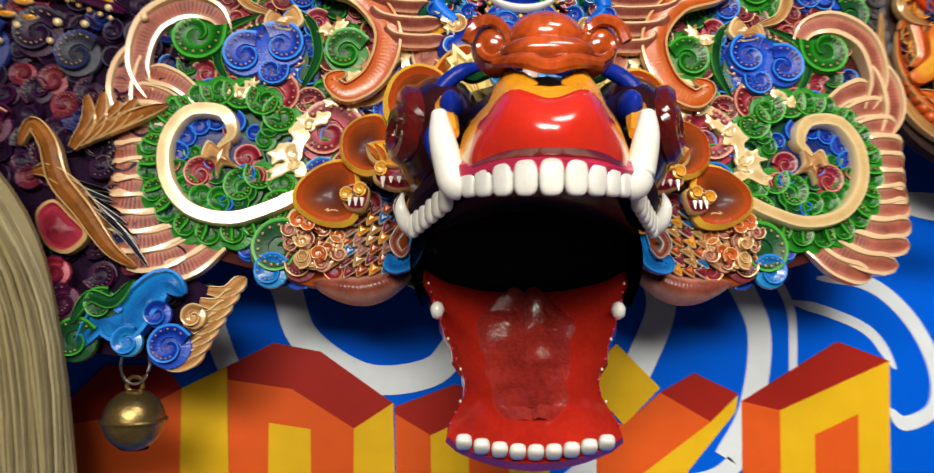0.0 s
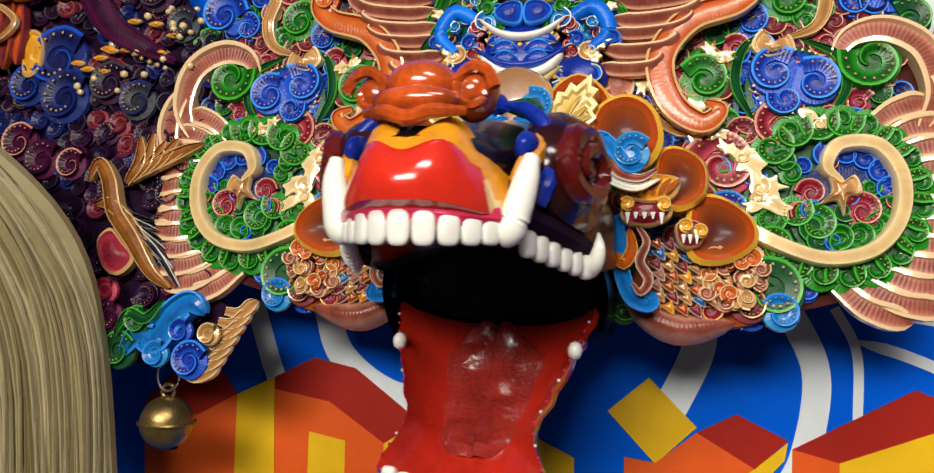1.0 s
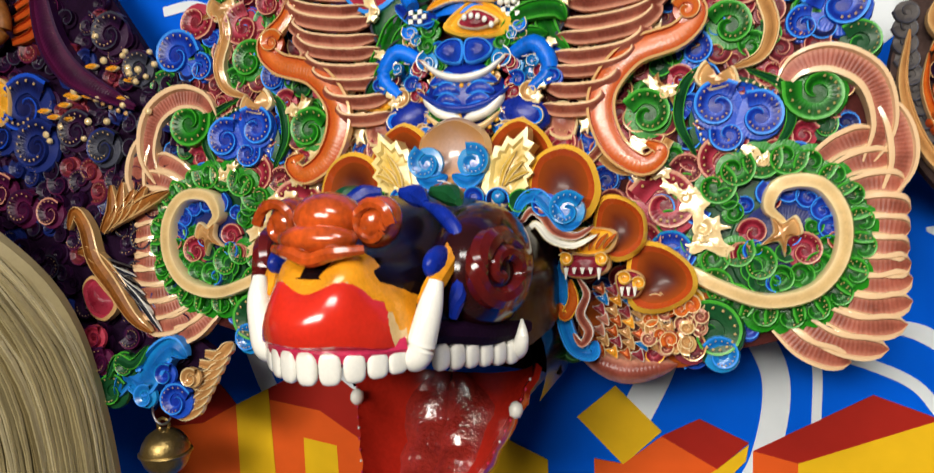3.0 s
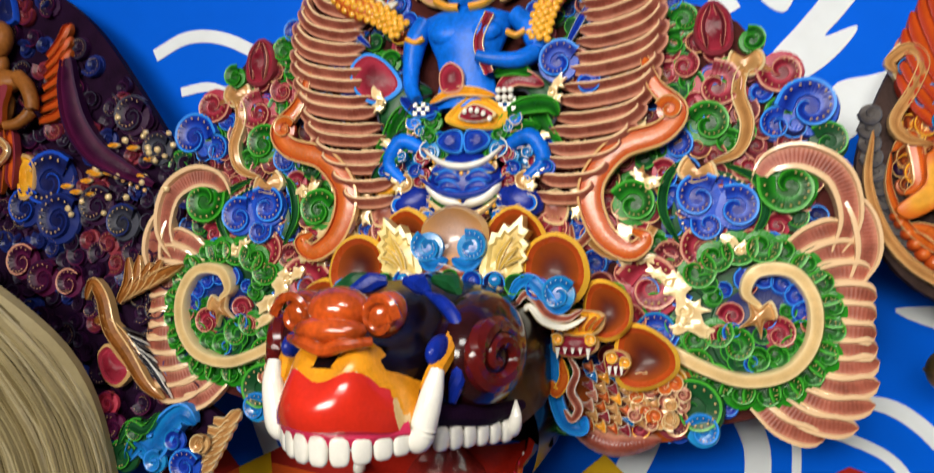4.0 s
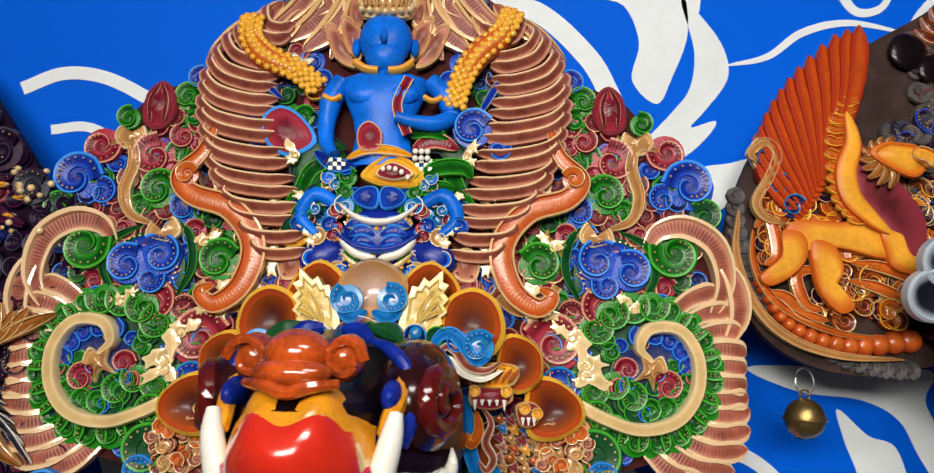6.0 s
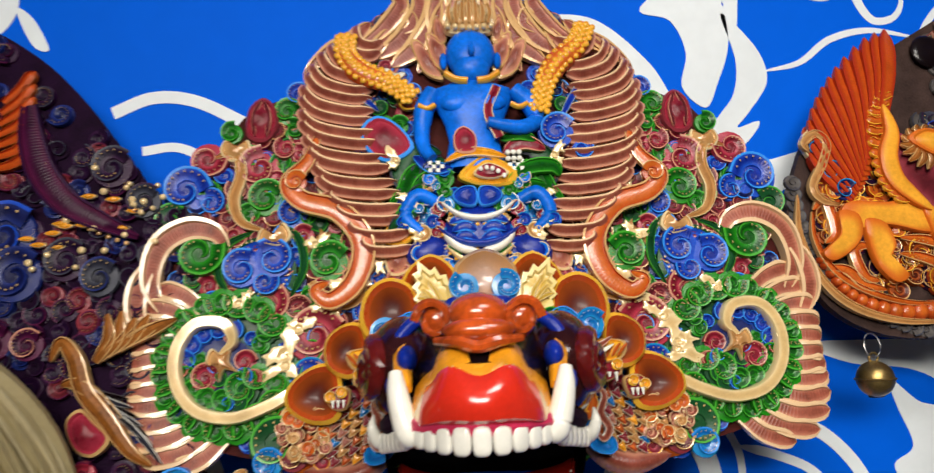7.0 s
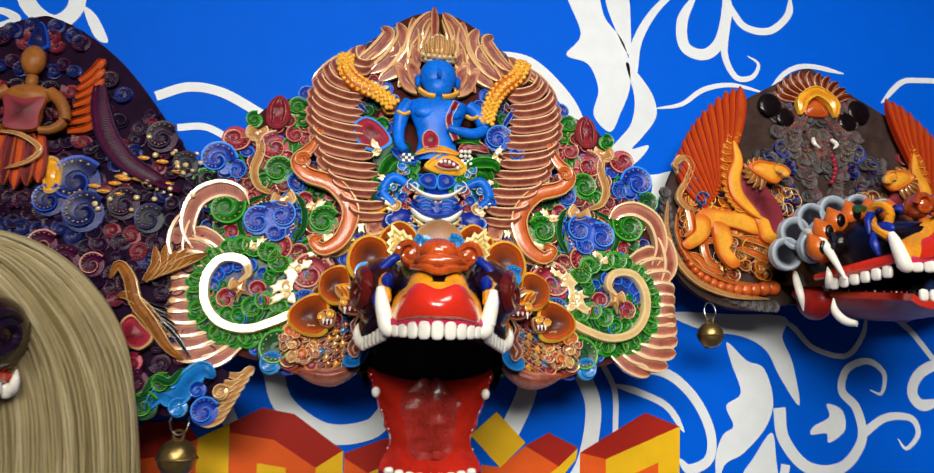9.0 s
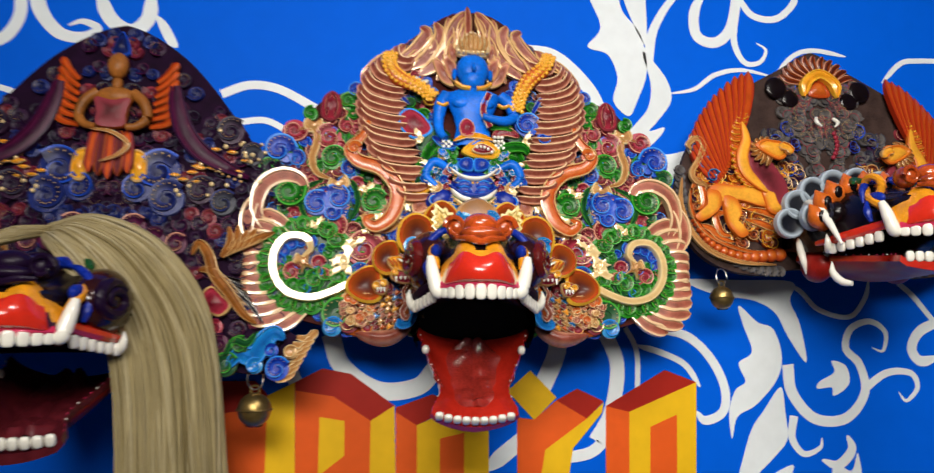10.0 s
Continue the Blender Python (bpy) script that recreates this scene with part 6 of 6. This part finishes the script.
for s in (1, -1):
    arc = [(s * (9.2 + 0.7 * math.sin(0.35 * k)), -(3.5 + 10.5 * k / 9), -0.6 + 5.6 * math.sin(math.pi * (0.18 + 0.75 * k / 9)) - 0.5 * k) for k in range(10)]
    Geo().tube(arc, [0.12 + 0.72 * math.sin(math.pi * (0.1 + 0.85 * k / 9)) for k in range(10)], 0, 10).make("brow_tusk", ["ivory"], MASK_R, "large curved white tusk", True, HEAD_R)
    Geo().tube([(s * 9.0, -2.0, -1.2), (s * 9.8, -3.4, -3.2), (s * 9.8, -4.4, -5.8), (s * 9.2, -4.0, -8.0)], [0.15, 0.55, 0.55, 0.1], 0, 10).make("corner_tusk", ["ivory"], MASK_R, "", True, HEAD_R)
    Geo().tube([(s * 8.4, -15.0, -10.0), (s * 9.2, -13.6, -9.6), (s * 9.4, -11.8, -8.2), (s * 9.0, -11.0, -6.4)], [0.4, 0.6, 0.55, 0.1], 0, 10).make("corner_tusk", ["ivory"], MASK_R, "", True, HEAD_R)
    ring = [(s * (5.4 + 0.3 * math.sin(q)), -16.4 + 1.7 * math.cos(q * 0.6283), 4.6 + 1.7 * math.sin(q * 0.6283)) for q in range(11)]
    Geo().tube(ring, [0.6] * 11, 0, 8, 2).make("eye_ring", ["gold"], MASK_R, "", True, HEAD_R)
    Geo().ball((s * 7.2, -4.0, -6.4), (2.2, 3.4, 3.0)).make("jaw_boss", ["dred"], MASK_R, "", True, HEAD_R)

# ---- the purple mask with flaxen hair ----
MASK_L = thing("dragon_mask", Matrix.Translation((-0.556, -0.10, 1.65)), "purple dragon mask with violet crest and flaxen hair", "mask", "masks on the wall")
HALF_L = [(1.0, 30.4), (5.0, 28.7), (9.8, 25.2), (13.5, 21.3), (17.1, 16.6), (20.8, 11.5), (23.1, 7.7), (22.7, 3.3), (24.4, -2.5), (25.0, -9.1), (24.6, -13.9), (26.0, -17.0), (29.7, -20.0), (27.4, -23.8), (23.0, -24.6), (18.6, -23.9), (14.1, -21.7)]
CREST_L = Geo().prism([*HALF_L, *[(-u, v) for u, v in reversed(HALF_L)]], 1.2, -1.2, 0, True, 3).make("crest", ["plum"], MASK_L, "violet carved leather crest with gold specks", True, crest_frame((0, 0, 0), 8.0))
L = dict(parent=CREST_L)
rnd = random.Random(5)
FILL_L = [["violet", "magenta"], ["plum", "violet"], ["maroon", "magenta"], ["violet", "slate"], ["navy", "navy"], ["plum", "slate"], ["violet", "plum"]]
spots = []
while len(spots) < 210:
    u, v = 32 * rnd.random(), -20 + 50 * rnd.random()
    edge = 26 - 1.05 * (v - 8) if v > 8 else 27
    if u > edge - 1 or any(math.hypot(u - a, v - b) < 1.42 for a, b in spots):
        continue
    spots.append((u, v))
for k, c in enumerate(spots):
    curl(c, 0.95 + 0.4 * rnd.random(), FILL_L[k % 7], 6 * rnd.random(), 1.4, 1 if k % 2 else -1, 0.9, 0.0, CREST_L)
for k in range(34):
    c = (9 + 14 * rnd.random(), 2 + 12 * rnd.random())
    if k % 3:
        for s in (1, -1):
            Geo().disc((s * c[0], c[1]), 0.28 + 0.12 * rnd.random(), 0.4, 1.2).make("stud", ["cream"], CREST_L)
    else:
        petal("gold_fleck", [(c[0] + a, c[1] + b) for a, b in ((-0.8, 0), (0, 0.35), (0.9, 0.1), (0.2, -0.3))], 0.5, ["gold", "cream"], 1.0, CREST_L)
band("serpent", [(8.6, 20.0), (9.2, 16.4), (10.6, 12.5), (13.2, 9.2), (16.7, 7.1), (20.6, 5.3)], 3.0, 1.4, ["magenta", "violet"], "leaf", 0.7, **L)
bead_row([(7.8, 19.0), (8.5, 15.5), (10.1, 11.6), (12.8, 8.0), (16.6, 5.9), (20.3, 4.4)], 0.25, ["tan"], CREST_L, True, 0.8, 0.9)
for k in range(7):
    band("fan_feather", [(5.2 + 0.1 * k, 13.0 + 1.25 * k), (7.6, 13.6 + 1.45 * k), (9.3 - 0.1 * k, 15.2 + 1.5 * k)], 1.5, 1.0, ["scarlet", "brown"], "feather", 0.6, **L)


def slab(name, pts, h, mats, base, parent, mirror):
    Geo().dome(pts, h, base, (1, 0, 0), ((1, 0), (0.96, 0.9), (0.6, 1.0)), 1.0).make(name, mats, parent)


g = Geo()
for c, r in (((0, 2, 22.6), (1.6, 1.3, 2.2)), ((0, 1.5, 19.8), (0.8, 0.8, 1.4)), ((0, 1.6, 17.6), (3.0, 1.2, 1.6)), ((0, 1.5, 14.8), (2.1, 1.1, 2.6))):
    g.ball((c[0], -c[1], c[2]), r, 0, 14, 10)
for s in (1, -1):
    g.tube([(s * 2.6, -1.8, 18.2), (s * 4.3, -2.0, 16.6), (s * 5.0, -2.0, 14.2), (s * 3.8, -2.4, 12.6), (s * 2.2, -2.8, 12.2)], [0.85, 0.85, 0.75, 0.65, 0.5], 0, 10)
g.make("figure", ["flesh"], CREST_L, "plain tan carved figure")
slab("figure_dress", [(-2.6, 16.9), (0, 16.5), (2.6, 16.9), (2.2, 14.5), (1.9, 12.2), (-1.9, 12.2), (-2.2, 14.5)], 0.7, ["maroon", "brown"], 2.5, CREST_L, False)
for k in range(5):
    Geo().ribbon([(-2.2 + 1.1 * k, 12.2), (-2.6 + 1.35 * k, 9.0), (-2.8 + 1.4 * k, 5.2 - 0.5 * (2 - abs(k - 2)))], 1.5, 0.9, "round", 1.5, FINGER, (1, 1, 1, 0, 0, 1, 1, 1)).make("figure_skirt", [["scarlet", "maroon"], ["maroon", "brown"]][k % 2], CREST_L)
band("figure_sash", [(-3.0, 11.8), (0.2, 11.4), (2.8, 9.6), (1.6, 7.8), (-1.2, 6.6)], 0.7, 0.6, ["tan", "cream"], "both", 2.6, 0, CREST_L, False)
petal("skirt_panel", [(3.2, 9.0), (5.2, 8.4), (5.4, 4.6), (3.4, 4.2)], 1.2, ["gold", "tan"], 0.8, **L)
petal("crown_leaf", [(-1.4, 25.0), (0, 29.0), (1.4, 25.0)], 1.2, ["navy", "blue"], 0.8, CREST_L, False)
for x, y, r, mats in ((150, 300, 3.4, ["navy", "blue"]), (165, 345, 2.8, ["navy", "navy"]), (120, 330, 2.2, ["navy", "blue"]), (120, 395, 2.0, ["magenta", "pink"]), (150, 415, 2.0, ["magenta", "violet"]), (185, 420, 1.6, ["magenta", "pink"]), (215, 330, 2.2, ["violet", "slate"]), (250, 350, 2.0, ["slate", "navy"]), (255, 225, 2.2, ["violet", "slate"]), (290, 265, 1.8, ["slate", "violet"])):
    curl(((x - 78) * 0.0985, 16.2 - (y - 190) * 0.094), r, mats, 0.6, 1.6, 1, 1.2, 0.5, CREST_L)
# the lower corner: tan horse-like leaf, grey locks, blue wave, gold feathers
band("tan_limb", [(13.0, -7.1), (14.0, -5.3), (15.5, -7.0), (16.6, -10.1), (18.8, -12.8), (21.1, -15.9), (23.1, -17.4)], 1.7, 1.3, ["flesh", "tan"], "both", 0.9, **L)
band("tan_limb", [(14.1, -9.4), (15.7, -9.4), (18.0, -10.9), (20.9, -14.0)], 1.3, 1.1, ["flesh", "tan"], "both", 0.9, **L)
for k in range(6):
    band("gold_flame", [(17.4 + 0.5 * k, -7.4 + 0.3 * k), (18.6 + 0.8 * k, -5.2 + 0.1 * k * k * 0.3), (18.2 + 1.35 * k, -2.6 - 0.25 * k + 0.5 * (k % 2))], 1.3, 0.9, ["flesh", "tan"], "leaf", 1.2, **L)
for k in range(8):
    band("grey_lock", [(15.6 + 0.5 * k, -8.4 - 0.5 * k), (17.6 + 0.6 * k, -10.2 - 0.6 * k), (20.6 + 0.5 * k, -11.0 - 0.9 * k)], 0.6, 0.7, ["slate", "ivory"] if k % 2 else ["black", "grey"], "both", 1.0, **L)
petal("red_pad", [(14.9, -13.0), (16.2, -11.7), (17.8, -13.1), (19.3, -14.8), (17.8, -16.4), (15.9, -15.6)], 1.3, ["crimson", "tan"], 0.8, **L)
band("blue_wave", [(19.2, -23.9), (20.9, -21.8), (22.8, -22.2), (24.2, -20.1), (25.8, -18.7), (27.2, -19.7)], 3.0, 1.8, ["sky", "blue2"], "both", 0.9, **L)
curl(((345 - 78) * 0.0985, -24.0), 1.8, ["blue", "blue2"], 0.4, 1.5, 1, 1.2, 1.2, CREST_L)
curl(((270 - 78) * 0.0985, -23.4), 1.8, ["dgreen", "green2"], 0.4, 1.5, 1, 1.2, 1.0, CREST_L)
for k in range(7):
    band("gold_feather", [(25.4 + 0.6 * k, -25.0 + 0.95 * k), (27.0 + 0.6 * k, -25.4 + 1.0 * k), (29.0 + 0.5 * k, -24.2 + 1.0 * k)], 1.5, 1.0, ["tan", "cream"], "feather", 0.7, **L)
for c, r, mats in (((21.0, -20.6), 1.3, ["dgreen", "green2"]), ((23.2, -23.6), 1.2, ["sky", "blue2"]), ((25.4, -21.4), 1.1, ["blue", "sky"]), ((18.0, -20.4), 1.4, ["magenta", "violet"]), ((17.2, -18.0), 1.2, ["crimson", "magenta"]), ((28.2, -21.6), 1.0, ["tan", "cream"])):
    curl(c, r, mats, 0.8 * r, 1.3, 1, 1.0, 1.8, CREST_L)
band("blue_wave", [(18.8, -22.0), (20.2, -20.0), (22.0, -20.4), (23.4, -18.6)], 1.1, 1.0, ["dgreen", "green2"], "both", 2.0, **L)
HEAD_L = Matrix.Translation((-0.014, -0.06, -0.16))
upper_jaw(MASK_L, HEAD_L, "black", "red", "violet", "magenta", "violet")
lower_jaw(MASK_L, HEAD_L @ Matrix.Translation((0, 0, -0.06)), 22.0, 22.0, "maroon", "maroon")
for s in (1, -1):
    for k in range(5):
        Geo().ball((s * (2.5 + 1.6 * k), -(9.0 - 1.0 * k), 7.0 - 0.8 * k), (1.5, 1.7, 1.2), 0, 12, 8).make("brow_scroll", ["magenta" if k % 2 else "violet"], MASK_L, "", True, HEAD_L)
# hair: locks combed from a parting over the brow and down beside the cheek
OUTER, INNER, SIDE_A, SIDE_B = [(-60.9, 161.5), (-54.0, 162.4), (-45.8, 159.1), (-40.0, 151.6), (-37.1, 141.8), (-35.4, 124.9)], [(-61.6, 160.1), (-58.8, 158.5), (-55.2, 155.3), (-51.3, 149.4), (-49.3, 140.9), (-48.0, 125.1)], [(-60.6, 161.4), (-64.7, 160.3), (-69.0, 156.8), (-70.5, 146.4)], [(-61.6, 160.4), (-64.5, 157.7), (-65.8, 154.5), (-66.5, 143.3)]
rnd = random.Random(3)


def lock(a, b, f, deep, radius):
    """One strand between two guide lines."""
    out = []
    for k, (p, q) in enumerate(zip(a, b)):
        w = k / (len(a) - 1)
        y = -17.5 - 8.5 * (1 - f) * min(1, w * 2) - 4.0 * math.sin(math.pi * min(1, w * 1.4)) + deep
        out.append((p[0] * f + q[0] * (1 - f) + 0.4 * math.sin(9 * f + 2.5 * w) * w + 0.3 * rnd.uniform(-1, 1) * (0.4 + w), y + 0.4 * rnd.uniform(-1, 1), p[1] * f + q[1] * (1 - f) + 0.25 * rnd.uniform(-1, 1)))
    return Geo_tube(out, radius)


def Geo_tube(pts, radius):
    rel = [(x + 55.6, y + 10.0, z - 165.0) for x, y, z in pts]
    return rel, [radius * (0.7 + 0.3 * math.sin(math.pi * (k + 0.5) / len(rel))) for k in range(len(rel))]


g = Geo()
for k in range(420):
    rel, radii = lock(OUTER, INNER, (k + 0.5) / 420 + 0.015 * math.sin(k * 0.25), 1.7 * rnd.random(), 0.11 + 0.13 * rnd.random())
    g.tube(rel, radii, (0, 0, 2, 0, 1, 0, 0, 2)[(k // 2 + k // 40) % 8], 4, 4)
for k in range(9):
    rel, radii = lock(OUTER, INNER, (k + 0.5) / 9, 2.2, 1.35)
    g.tube(rel, radii, 0, 8, 5)
for k in range(140):
    rel, radii = lock(SIDE_A, SIDE_B, (k + 0.5) / 140, 1.4 * rnd.random(), 0.2)
    g.tube(rel, radii, 1 if k % 4 == 0 else 0, 5, 5)
tagged(g.make("hair", ["hair", "hair2", "hair3"], MASK_L, "long straight flaxen horsehair"), "", "", "", "stuff")
